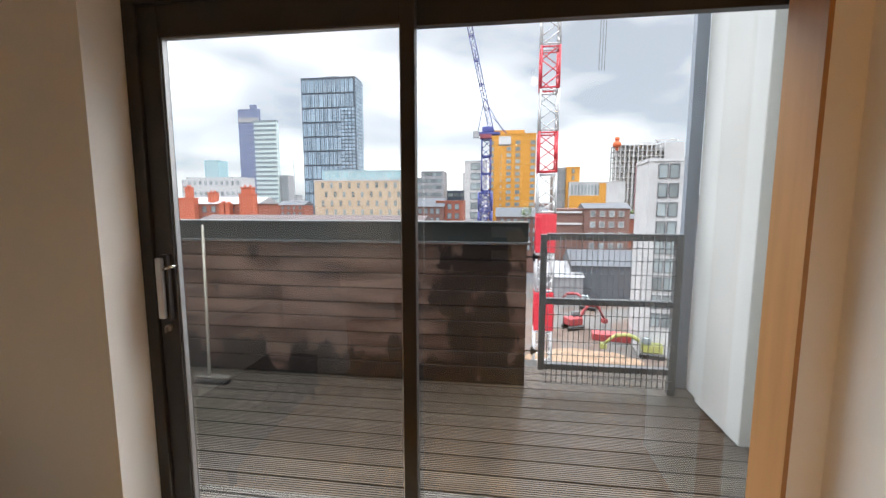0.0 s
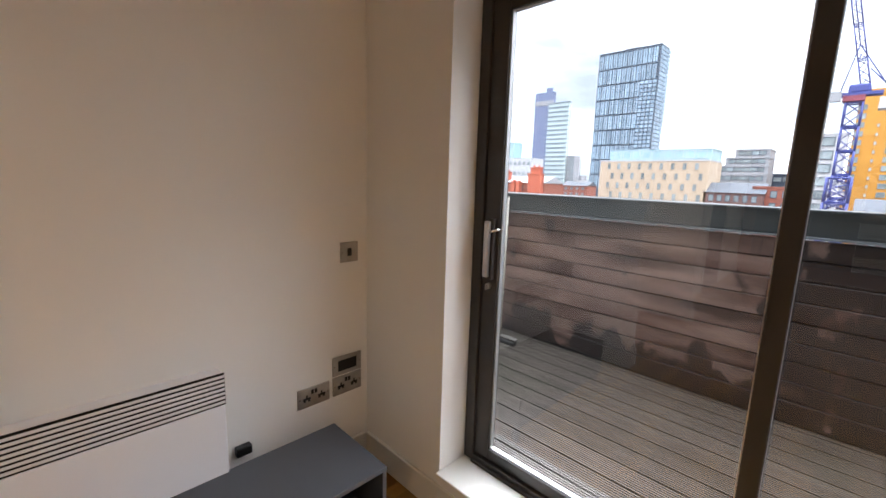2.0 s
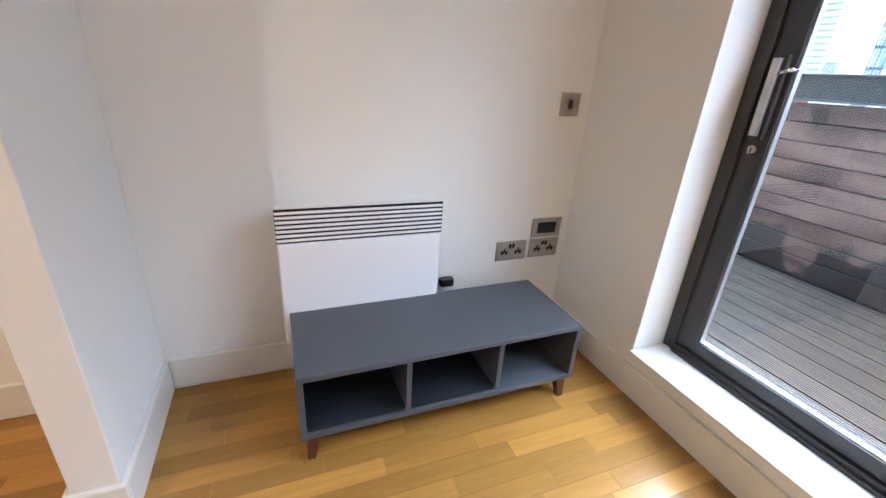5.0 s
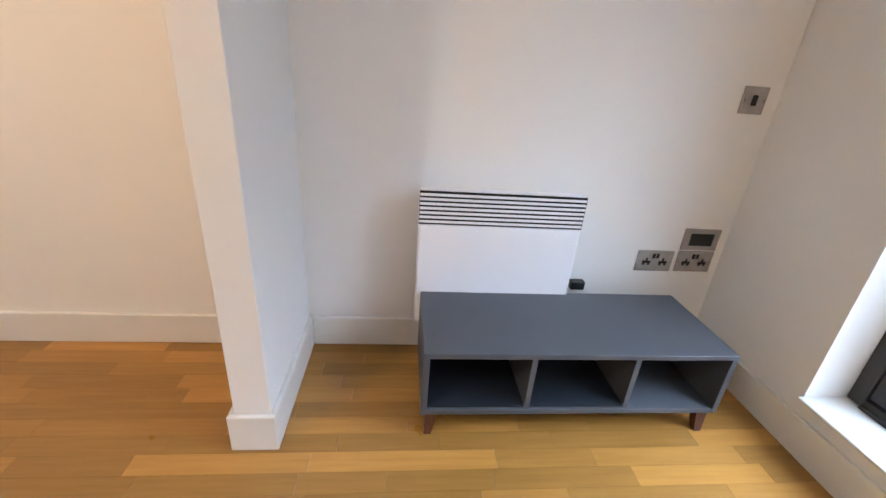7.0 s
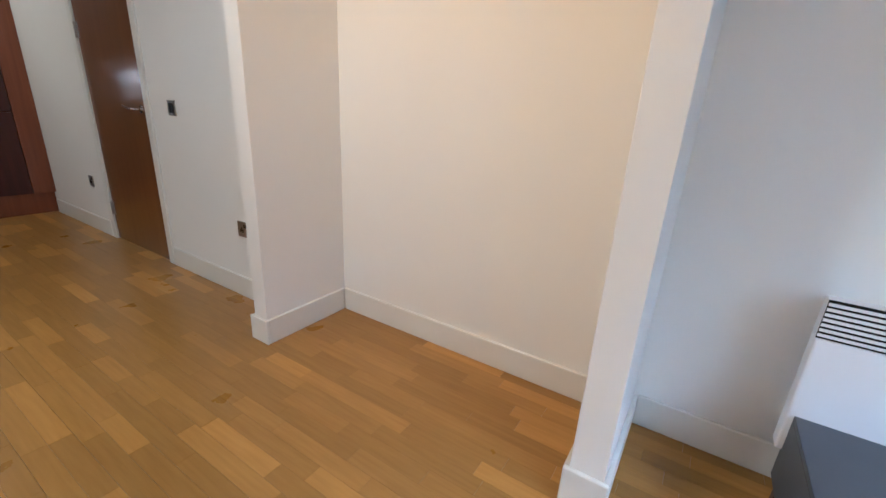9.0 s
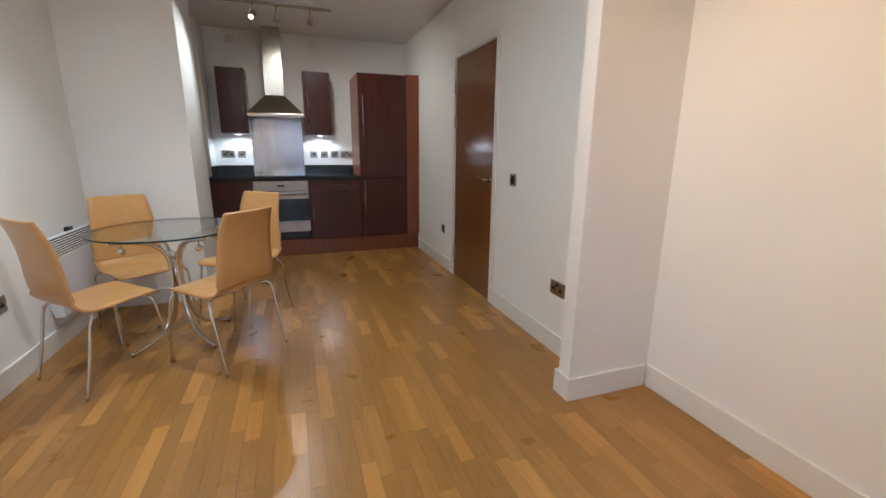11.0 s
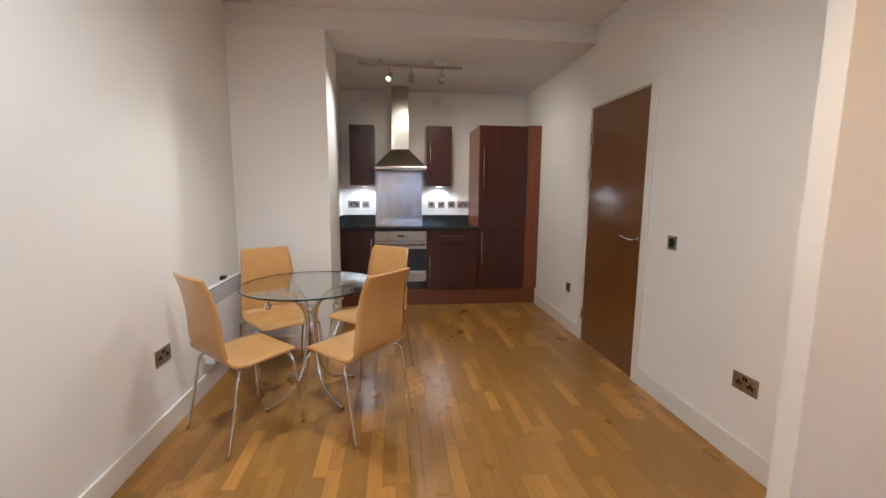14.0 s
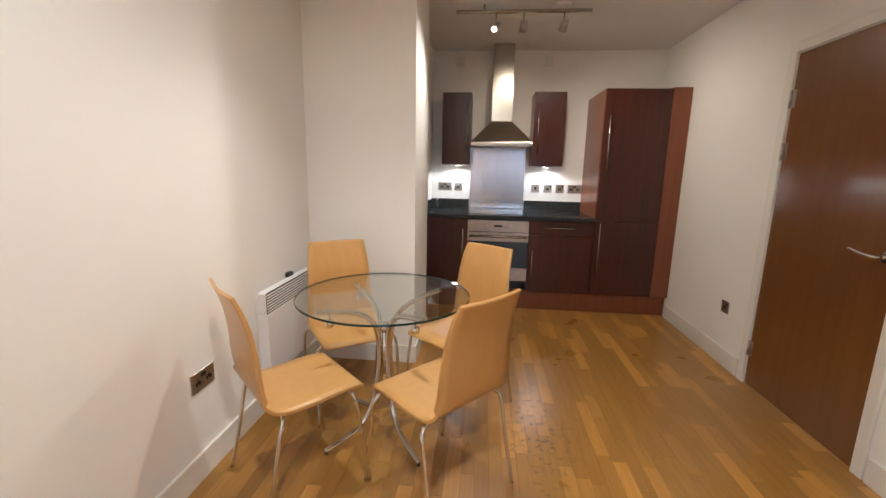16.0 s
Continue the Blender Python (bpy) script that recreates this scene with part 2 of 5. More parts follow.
TABLEE = material("glass_edge", (0.012, 0.035, 0.032), 0.08)
OVENG = material("oven_glass", (0.02, 0.03, 0.04), 0.05)
DECK = material("weathered_decking", (0.125, 0.104, 0.086), 0.33, other=(0.058, 0.046, 0.038), scale=2.5, stretch=(0.6, 9, 9), amount=0.5, vary=0.14, dirt=(0.05, 0.052, 0.034), dirt_scale=0.9, dirt_edge=(0.54, 0.80), bump=0.15, bump_scale=25)
DECKG = material("decking_groove_dark", (0.040, 0.034, 0.028), 0.8, other=(0.018, 0.018, 0.012), scale=6)
CLAD = material("weathered_cladding", (0.052, 0.022, 0.015), 0.42, other=(0.20, 0.135, 0.110), scale=2.2, stretch=(0.8, 2.6, 3.4), amount=0.48, vary=0.30, dirt=(0.030, 0.016, 0.013), dirt_scale=1.6, dirt_edge=(0.50, 0.66), dirt_shift=True, bump=0.08, bump_scale=8, detail=4)


def damp_and_dark_foot(m):
    """Rain-soaked patches with ragged edges at the open end, darker towards the boards' foot."""
    nt = m.node_tree
    n, ln = nt.nodes.new, nt.links.new
    p = nt.nodes["Principled BSDF"]
    src = p.inputs["Base Color"].links[0].from_socket
    geo, sep = n("ShaderNodeNewGeometry"), n("ShaderNodeSeparateXYZ")
    ln(geo.outputs["Position"], sep.inputs[0])
    nz, st = n("ShaderNodeTexNoise"), n("ShaderNodeVectorMath")
    st.operation = "MULTIPLY"
    st.inputs[1].default_value = (3.0, 1.0, 2.0)
    nz.inputs["Scale"].default_value, nz.inputs["Detail"].default_value = 1.7, 9
    ln(geo.outputs["Position"], st.inputs[0])
    ln(st.outputs[0], nz.inputs["Vector"])

    def fall(socket, a, b_):
        r = n("ShaderNodeMapRange")
        r.inputs[1].default_value, r.inputs[2].default_value = a, b_
        ln(socket, r.inputs[0])
        return r.outputs[0]

    top = n("ShaderNodeMath")
    top.operation = "MAXIMUM"
    ln(fall(sep.outputs[2], 0.42, 0.02), top.inputs[0])
    end = n("ShaderNodeMath")
    end.operation = "MINIMUM"
    ln(fall(sep.outputs[0], -0.30, 0.30), end.inputs[0])
    ln(fall(sep.outputs[0], 0.66, 0.50), end.inputs[1])
    ln(end.outputs[0], top.inputs[1])
    s = n("ShaderNodeMath")
    s.operation = "MULTIPLY_ADD"
    s.inputs[1].default_value = 3.0
    ln(nz.outputs["Fac"], s.inputs[0])
    ln(top.outputs[0], s.inputs[2])
    mx = n("ShaderNodeMix")
    mx.data_type = "RGBA"
    mx.inputs[7].default_value = (0.014, 0.009, 0.008, 1)
    ln(fall(s.outputs[0], 1.98, 2.12), mx.inputs[0])
    ln(src, mx.inputs[6])
    ln(mx.outputs[2], p.inputs["Base Color"])


damp_and_dark_foot(CLAD)
CAPMET = material("dark_metal_coping", (0.028, 0.034, 0.035), 0.30, other=(0.038, 0.045, 0.046), scale=2)
GALV = material("grey_steel_paint", (0.075, 0.085, 0.092), 0.45, other=(0.10, 0.112, 0.12), scale=12)
PANELG = material("grey_metal_panel", (0.20, 0.235, 0.28), 0.45, other=(0.18, 0.21, 0.25), scale=3)
RENDERW = material("white_render", (0.47, 0.48, 0.47), 0.85, other=(0.42, 0.43, 0.415), scale=2.2, amount=0.5, bump=0.1, bump_scale=80)
POLE = material("pale_wood_pole", (0.34, 0.32, 0.27), 0.6, other=(0.27, 0.25, 0.21), scale=9, amount=0.6)
POLED = material("weathered_brush_head", (0.13, 0.12, 0.10), 0.7, other=(0.07, 0.065, 0.055), scale=20, amount=0.6)
SPOTG = glow_material("lit_lamp_glass", (1.0, 0.78, 0.45), 5)
LEDG = glow_material("lit_diffuser", (1.0, 0.93, 0.82), 18)


# ---- mesh helpers ----
def block(bm, x0, x1, y0, y1, z0, z1, bevel=0.0, m=None, seg=1, slot=0):
    made = bmesh.ops.create_cube(bm, size=1.0)["verts"]
    for v in made:
        v.co = Vector((x0 + (v.co.x + 0.5) * (x1 - x0), y0 + (v.co.y + 0.5) * (y1 - y0), z0 + (v.co.z + 0.5) * (z1 - z0)))
    faces = {f for v in made for f in v.link_faces}
    for f in faces:
        f.material_index = slot
    if bevel:
        edges = list({e for v in made for e in v.link_edges})
        res = bmesh.ops.bevel(bm, geom=edges, offset=bevel, segments=seg, affect="EDGES", profile=0.5)
        made = list({v for f in res["faces"] for v in f.verts} | {v for v in made if v.is_valid})
    if m is not None:
        bmesh.ops.transform(bm, matrix=m, verts=made)
    return made


def rod(bm, a, b, r, r2=None, seg=12, slot=0):
    a, b = Vector(a), Vector(b)
    d = b - a
    q = Vector((0, 0, 1)).rotation_difference(d.normalized()).to_matrix().to_4x4()
    res = bmesh.ops.create_cone(bm, cap_ends=True, segments=seg, radius1=r, radius2=r if r2 is None else r2, depth=d.length, matrix=Matrix.Translation((a + b) / 2) @ q)
    for f in {f for v in res["verts"] for f in v.link_faces}:
        f.material_index = slot
        f.smooth = len(f.verts) == 4
    return res["verts"]


def tube(bm, pts, r, seg=8, fine=6):
    """A bent tube along points, rounded by a spline."""
    pts = [Vector(p) for p in pts]
    path = []
    for i in range(len(pts) - 1):
        p0, p1, p2, p3 = pts[max(i - 1, 0)], pts[i], pts[i + 1], pts[min(i + 2, len(pts) - 1)]
        for k in range(fine):
            t = k / fine
            path.append(0.5 * (2 * p1 + (p2 - p0) * t + (2 * p0 - 5 * p1 + 4 * p2 - p3) * t * t + (3 * p1 - p0 - 3 * p2 + p3) * t ** 3))
    path.append(pts[-1])
    ring, side = [], None
    for i, p in enumerate(path):
        d = (path[min(i + 1, len(path) - 1)] - path[max(i - 1, 0)]).normalized()
        side = d.orthogonal().normalized() if side is None else (side - d * side.dot(d)).normalized()
        up = d.cross(side)
        ring.append([bm.verts.new(p + r * (math.cos(2 * math.pi * k / seg) * side + math.sin(2 * math.pi * k / seg) * up)) for k in range(seg)])
    for a, b in zip(ring, ring[1:]):
        for k in range(seg):
            bm.faces.new((a[k], a[(k + 1) % seg], b[(k + 1) % seg], b[k])).smooth = True
    bm.faces.new(ring[0][::-1])
    bm.faces.new(ring[-1])


def mesh_of(name, bm, *mats):
    bmesh.ops.recalc_face_normals(bm, faces=bm.faces)
    me = bpy.data.meshes.new(name)
    bm.to_mesh(me)
    bm.free()
    for m in mats:
        me.materials.append(m)
    return me


def part(name, bm, mats, parent=None, label="", m=None):
    ob = new(name, mesh_of(name, bm, *(mats if isinstance(mats, (list, tuple)) else [mats])))
    if parent is not None:
        ob.parent = parent
    if m is not None:
        ob.matrix_basis = m
    return tagged(ob, label)


def slab(name, bounds, mat, parent=None, label="", bevel=0.0, seg=1, m=None):
    bm = bmesh.new()
    block(bm, *bounds, bevel=bevel, seg=seg)
    return part(name, bm, mat, parent, label, m)


def thing(name, label, category, m=None, group=""):
    ob = new(name)
    ob.empty_display_size = 0.1
    if m is not None:
        ob.matrix_basis = m
    return tagged(ob, label, category, group)


def structure(name, boxes, mat, label="", bevel=0.0):
    bm = bmesh.new()
    for b in boxes:
        block(bm, *b, bevel=bevel)
    return tagged(part(name, bm, mat), label, kind="structure")


# ---- large structure ----
NW, WW, DW, EW, BW = 1.56, -1.268, -1.010, 1.952, -5.76
CZ, KZ, HY, CX = 2.73, 2.575, -3.845, 1.218
OX0, OX1, OZ0, OZ1 = -0.764, 1.220, 0.188, 2.10
structure("subfloor", [(-1.5, 2.3, -6.1, NW, -0.2, -0.0125)], SUB, "dark screed under the wooden strips")
structure("wall_north", [(-1.5, OX0, NW, 1.82, -0.2, 2.9), (OX0, OX1, NW, 1.82, -0.2, OZ0 - 0.012), (OX0, OX1, NW, 1.82, OZ1, 2.9),
                         (OX1, 2.3, NW, 1.62, -0.2, 2.9), (1.375, 2.3, 1.62, 1.82, -0.2, 2.9), (OX1, 1.375, 1.62, 1.82, OZ1, 2.9), (OX1, 1.375, 1.62, 1.82, -0.2, OZ0 - 0.012)], PAINT, "plain off-white plaster wall round the balcony door")
F1, F2 = (-0.158, -0.058), (-1.697, -1.604)
structure("wall_west", [(-1.5, WW, F2[1], NW, -0.2, 2.9)], PAINT, "plain white plaster wall of the alcoves")
structure("wall_fin", [(WW, -0.768, *F1, -0.2, 2.9)], PAINT, "white plaster wall end standing into the room", 0.002)
structure("wall_fin", [(-1.5, -0.768, *F2, -0.2, 2.9)], PAINT, "white plaster wall end beside the alcove", 0.002)
DY0, DY1, DH = -3.895, -2.995, 2.085
structure("wall_hall", [(-1.25, DW, DY1, F2[0], -0.2, 2.9), (-1.25, DW, DY0, DY1, DH, 2.9), (-1.25, DW, -6.1, DY0, -0.2, 2.9)], PAINT, "plain white plaster wall with the wooden door")
structure("wall_east", [(EW, 2.3, -6.1, NW, -0.2, 2.9)], PAINT, "plain cream-white plaster wall beside the table")
structure("wall_nib", [(1.305, EW, 0.75, NW, -0.2, 2.9)], PAINT, "plain plaster wall corner beside the balcony door")
structure("wall_column", [(CX, EW, -4.45, HY, -0.2, KZ)], PAINT, "white plaster pier between the table and the kitchen")
structure("wall_duct", [(1.345, EW, BW, -5.42, 0.936, KZ)], PAINT, "white boxed-in duct above the worktop")
structure("wall_south", [(-1.25, 2.3, -6.1, BW, -0.2, 2.9)], PAINT, "plain white plaster wall behind the kitchen")
structure("ceiling", [(-1.5, 2.3, HY, 1.82, CZ, 2.9), (DW, 2.3, -6.1, HY, KZ, 2.9)], CEIL, "plain off-white ceiling dropping to a lower one over the kitchen")


def skirting(name, x0, x1, y0, y1, z0=0.0, h=0.126):
    bm = bmesh.new()
    block(bm, x0, x1, y0, y1, z0, z0 + h, bevel=0.003)
    tagged(part(name, bm, GLOSSW), "white painted flat skirting board", kind="structure")


SK, FX = 0.016, -0.768
skirting("baseboard", WW, WW + SK, F1[1] + SK, NW - SK)
skirting("baseboard", WW, WW + SK, F2[1] + SK, F1[0] - SK)
skirting("baseboard", WW + SK, FX, F1[1], F1[1] + SK)
skirting("baseboard", WW + SK, FX, F1[0] - SK, F1[0])
skirting("baseboard", FX, FX + SK, F1[0] - SK, F1[1] + SK)
skirting("baseboard", WW + SK, FX, F2[1], F2[1] + SK)
skirting("baseboard", FX, FX + SK, F2[0] - SK, F2[1] + SK)
skirting("baseboard", DW, FX, F2[0] - SK, F2[0])
skirting("baseboard", DW, DW + SK, -2.955, F2[0] - SK)
skirting("baseboard", DW, DW + SK, -5.11, -3.945)
skirting("baseboard", EW - SK, EW, HY, 0.75)
skirting("baseboard", CX, EW - SK, HY, HY + SK)
skirting("baseboard", CX - SK, CX, -4.45, HY + SK)
skirting("baseboard", WW + SK, OX0, NW - SK, NW)
skirting("baseboard", OX0, 1.305, NW - SK, NW)
# Added board; its tan puts warm lamplight on the reveal into the colour.
structure("trim", [(OX1 - 0.012, OX1, NW - 0.004, 1.700, OZ0, OZ1)], material("warm_light_tan", (0.44, 0.235, 0.095), 0.5, other=(0.38, 0.20, 0.08), scale=5, stretch=(6, 6, 0.4)), "added board on the side of the door opening, tan for warm lamplight")
structure("window_sill", [(OX0, OX1, NW - 0.022, 1.703, OZ0 - 0.012, OZ0)], GLOSSW, "white painted threshold board under the sliding door", 0.003)


# ---- sliding door to the balcony ----
def balcony_door():
    d = thing("sliding_door", "dark anthracite aluminium sliding balcony door, closed, two clear panes", "door")
    bm = bmesh.new()
    ya, yb, J = 1.704, 1.800, -0.716
    R0, top = 1.330, 2.02
    block(bm, OX0 + 0.002, J, ya, yb, OZ0, OZ1, bevel=0.002)
    block(bm, R0, 1.373, ya, yb, OZ0, OZ1, bevel=0.002)
    block(bm, J, R0, ya, yb, top, OZ1, bevel=0.002)
    block(bm, J, R0, ya, yb, OZ0 - 0.01, OZ0 + 0.03, bevel=0.002)
    block(bm, J, R0, ya - 0.012, ya, OZ0 - 0.004, OZ0 + 0.012, bevel=0.002)
    part("outer_frame", bm, FRAME, d)
    a, c, e = -0.645, 0.158, 0.203
    leaf = slab("leaf", (J, a, 1.716, 1.756, 0.222, top - 0.002), FRAME, d, "anthracite sliding leaf", 0.002)
    bm = bmesh.new()
    block(bm, c, e, 1.716, 1.756, 0.222, top - 0.002, bevel=0.002)
    block(bm, a, c, 1.716, 1.756, 1.918, top - 0.002, bevel=0.002)
    block(bm, a, c, 1.716, 1.756, 0.222, 0.268, bevel=0.002)
    part("leaf_rails", bm, FRAME, leaf)
    for b in ((a, a + 0.005, 1.726, 1.745, 0.268, 1.918), (c - 0.004, c, 1.726, 1.745, 0.268, 1.918), (a + 0.005, c - 0.004, 1.726, 1.745, 1.914, 1.918), (a + 0.005, c - 0.004, 1.726, 1.745, 0.268, 0.272)):
        slab("spacer", b, SPACER, leaf, "thin silver pane spacer")
    g = slab("pane", (a + 0.005, c - 0.004, 1.733, 1.737, 0.272, 1.914), PANE, leaf, "clear glass pane")
    g.visible_shadow = False
    fixed = slab("fixed_leaf", (c + 0.002, c + 0.032, 1.762, 1.794, 0.222, top - 0.002), FRAME, d, "anthracite fixed leaf", 0.002)
    bm = bmesh.new()
    block(bm, c + 0.032, R0, 1.762, 1.794, 1.925, top - 0.002, bevel=0.002)
    block(bm, c + 0.032, R0, 1.762, 1.794, 0.222, 0.262, bevel=0.002)
    block(bm, R0 - 0.010, R0, 1.762, 1.794, 0.262, 1.925, bevel=0.002)
    part("leaf_rails", bm, FRAME, fixed)
    g = slab("pane", (c + 0.032, R0 - 0.010, 1.776, 1.780, 0.262, 1.925), PANE, fixed, "clear glass pane")
    g.visible_shadow = False
    h = slab("handle", (-0.690, -0.668, 1.680, 1.697, 0.985, 1.195), STEELH, d, "brushed steel pull handle", 0.002)
    slab("handle_plate", (-0.684, -0.658, 1.697, 1.716, 0.975, 1.205), FRAME, h, "dark handle plate", 0.002)
    bm = bmesh.new()
    rod(bm, (-0.640, 1.722, 1.165), (-0.640, 1.686, 1.165), 0.005)
    rod(bm, (-0.640, 1.689, 1.165), (-0.668, 1.689, 1.155), 0.005)
    part("latch_lever", bm, CHROME, h, "small chrome latch")
    bm = bmesh.new()
    rod(bm, (-0.680, 1.716, 0.945), (-0.680, 1.704, 0.945), 0.012, seg=16)
    block(bm, -0.683, -0.677, 1.692, 1.704, 0.932, 0.950, bevel=0.001)
    part("lock_cylinder", bm, STEELH, d, "small dull lock cylinder")


balcony_door()


# ---- balcony ----
def deck_board(length):
    """A ribbed decking board along x."""
    bm = bmesh.new()
    w, rib, prof = 0.1375, 9, []
    for i in range(rib):
        a = -w / 2 + i * w / rib
        prof += [(a + 0.0024, -0.0045), (a + 0.0040, 0.0), (a + w / rib - 0.0030, 0.0), (a + w / rib - 0.0014, -0.0045)]
    prof = [(-w / 2, -0.022)] + prof + [(w / 2, -0.022)]
    ends = [[bm.verts.new((x, y, z)) for y, z in prof] for x in (0, length)]
    # Groove faces take the darker second material, rib tops the first.
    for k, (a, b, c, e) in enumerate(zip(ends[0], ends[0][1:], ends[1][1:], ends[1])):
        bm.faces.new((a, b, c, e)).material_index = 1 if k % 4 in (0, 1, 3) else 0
    bm.faces.new(ends[0])
    bm.faces.new(ends[1][::-1])
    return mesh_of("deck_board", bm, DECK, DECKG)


SY = 3.465
structure("balcony_slab", [(-3.2, 3.2, 1.82, 4.1, -0.3, -0.03)], DARKGAP, "balcony slab under the decking, black for the shade in its gaps")
deck = thing("balcony_deck", "weathered brown ribbed timber decking of the balcony", "decking", pose(0, 1.82, 0))
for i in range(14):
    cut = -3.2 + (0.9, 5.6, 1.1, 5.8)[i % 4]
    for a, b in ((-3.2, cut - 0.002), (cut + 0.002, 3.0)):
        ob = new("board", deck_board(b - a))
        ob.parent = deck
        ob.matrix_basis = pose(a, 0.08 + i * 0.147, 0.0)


def screen():
    s = thing("balcony_screen", "weathered horizontal timber balcony screen, water-stained, under a dark metal coping", "balcony screen", pose(0, SY, 0))
    for i in range(9):
        z = 0.030 + i * 0.1165
        slab("board", (-3.0, 0.668, (i * 37 % 5) * 0.0012, 0.022, z, z + 0.1095), CLAD, s, bevel=0.002)
    # Black backing darkens the gaps between the boards as shade would.
    slab("backing", (-3.0, 0.662, 0.024, 0.05, 0.0, 1.07), DARKGAP, s)
    slab("end_post", (0.630, 0.670, 0.024, 0.10, 0.0, 1.07), CLAD, s, bevel=0.002)
    bm = bmesh.new()
    block(bm, -3.0, 0.676, 0.008, 0.16, 1.092, 1.226, bevel=0.003)
    block(bm, -3.0, 0.676, -0.012, 0.17, 1.222, 1.238, bevel=0.002)
    part("coping", bm, CAPMET, s, "dark metal coping")
    slab("drip_ledge", (-3.0, 0.692, -0.028, 0.16, 1.080, 1.092), GALV, s, "thin grey metal ledge", 0.001)


screen()


def gate():
    g = thing("mesh_gate", "grey painted steel balcony gate filled with fine wire mesh", "gate", pose(0.765, SY, 0))
    W = 0.965
    slab("post", (0.0, 0.045, 0, 0.045, 0.14, 1.150), GALV, g, bevel=0.003)
    slab("post", (W - 0.05, W, 0, 0.05, 0.0, 1.160), GALV, g, bevel=0.003)
    for z, h in ((1.110, 0.05), (0.640, 0.045), (0.145, 0.045)):
        slab("rail", (0.045, W - 0.05, 0.005, 0.045, z, z + h), GALV, g, bevel=0.003)
    for z in (0.640, 0.145, 1.110):
        for i in range(23):
            slab("rung", (0.056 + i * 0.0372, 0.062 + i * 0.0372, -0.004, 0.0045, z + 0.002, z + 0.043), GALV, g)
    for i in range(23):
        x = 0.06 + i * 0.0372
        bm = bmesh.new()
        rod(bm, (x, -0.003, 0.045), (x, -0.003, 1.14), 0.0028, seg=6)
        part("wire", bm, GALV, g)
    for z in (0.05, 0.11, 0.27, 0.37, 0.47, 0.57, 0.77, 0.87, 0.97, 1.06):
        bm = bmesh.new()
        rod(bm, (0.03, -0.008, z), (W - 0.03, -0.008, z), 0.0028, seg=6)
        part("cross_wire", bm, GALV, g)
    for z in (0.985, 0.28):
        bm = bmesh.new()
        rod(bm, (-0.10, 0.02, z), (0.0, 0.02, z), 0.006, seg=8)
        rod(bm, (-0.045, 0.02, z - 0.03), (-0.045, 0.02, z + 0.03), 0.010, seg=8)
        rod(bm, (-0.03, 0.0, z), (-0.03, 0.045, z), 0.014, seg=8)
        part("hinge", bm, BLACKP, g, "black bolt hinge")


gate()
structure("wall_balcony", [(1.80, 3.2, 2.80, 3.33, 0.03, 3.2), (1.86, 3.2, 1.82, 2.80, 0.03, 3.2), (1.86, 3.2, 3.33, 3.60, 0.0, 3.2)], RENDERW, "white rendered side wall of the balcony", 0.004)
structure("trim", [(1.775, 1.858, 3.60, 3.66, -0.3, 3.2)], PANELG, "grey metal edge panel with small screws")
structure("wall_balcony", [(-3.4, -3.2, 1.82, 4.1, -0.3, 3.2)], RENDERW, "white rendered far side wall of the balcony")
structure("facade", [(-8, -1.5, 1.62, 1.82, -24, 6), (2.3, 9, 1.62, 1.82, -24, 6), (-1.5, 2.3, 1.62, 1.82, 2.9, 6), (-8, 9, -7, -6.1, -24, 6)], RENDERW, "white rendered outer wall of the block")


def broom():
    b = thing("deck_brush", "pale wooden-handled deck brush leaning against the timber screen", "brush", pose(-1.78, 3.24, 0))
    bm = bmesh.new()
    rod(bm, (0.06, -0.02, 0.06), (-0.08, 0.19, 1.20), 0.0105)
    part("handle", bm, POLE, b)
    bm = bmesh.new()
    block(bm, -0.06, 0.22, -0.04, 0.015, 0.035, 0.057, bevel=0.006)
    part("head", bm, POLED, b, "weathered wooden head")
    bm = bmesh.new()
    for i in range(22):
        x = -0.055 + i * 0.0125
        for y in (-0.04, -0.015, 0.01):
            rod(bm, (x, y, 0.036), (x + 0.004, y - 0.004, 0.0), 0.004, 0.005, seg=5)
    tagged(part("bristles", bm, BLACKP, b, "dark worn bristles"), kind="stuff")


broom()


# ---- the city beyond ----
BRICK = material("red_brick_far", (0.25, 0.085, 0.055), 0.9, other=(0.19, 0.065, 0.045), scale=0.8)
BRICKD = material("brown_brick_far", (0.17, 0.10, 0.085), 0.9, other=(0.12, 0.06, 0.05), scale=0.6)
SAND = material("buff_stone_far", (0.41, 0.325, 0.235), 0.85, other=(0.36, 0.28, 0.20), scale=0.3)
YELLOW = material("ochre_cladding_far", (0.44, 0.205, 0.026), 0.7, other=(0.40, 0.18, 0.022), scale=0.2)
PALE = material("pale_cladding_far", (0.40, 0.40, 0.40), 0.8, other=(0.31, 0.31, 0.31), scale=0.3)
CONC = material("concrete_far", (0.27, 0.27, 0.275), 0.9, other=(0.21, 0.21, 0.22), scale=0.4)
SLATE = material("slate_roof_far", (0.085, 0.092, 0.102), 0.9, other=(0.065, 0.070, 0.080), scale=0.8)
BLUEG = material("blue_glazing_far", (0.15, 0.215, 0.27), 0.35, other=(0.27, 0.35, 0.41), scale=0.28, amount=0.6, vary=0.30)
MULL = material("dark_mullion_far", (0.040, 0.056, 0.080), 0.6)
ROOFB = material("dull_brown_roof_far", (0.075, 0.056, 0.056), 0.9, other=(0.055, 0.044, 0.044), scale=0.5)
MINT = material("pale_mint_cladding_far", (0.38, 0.44, 0.43), 0.7, other=(0.33, 0.39, 0.385), scale=0.2)
NAVY = material("navy_slab_far", (0.11, 0.13, 0.21), 0.6, other=(0.12, 0.145, 0.22), scale=0.05)
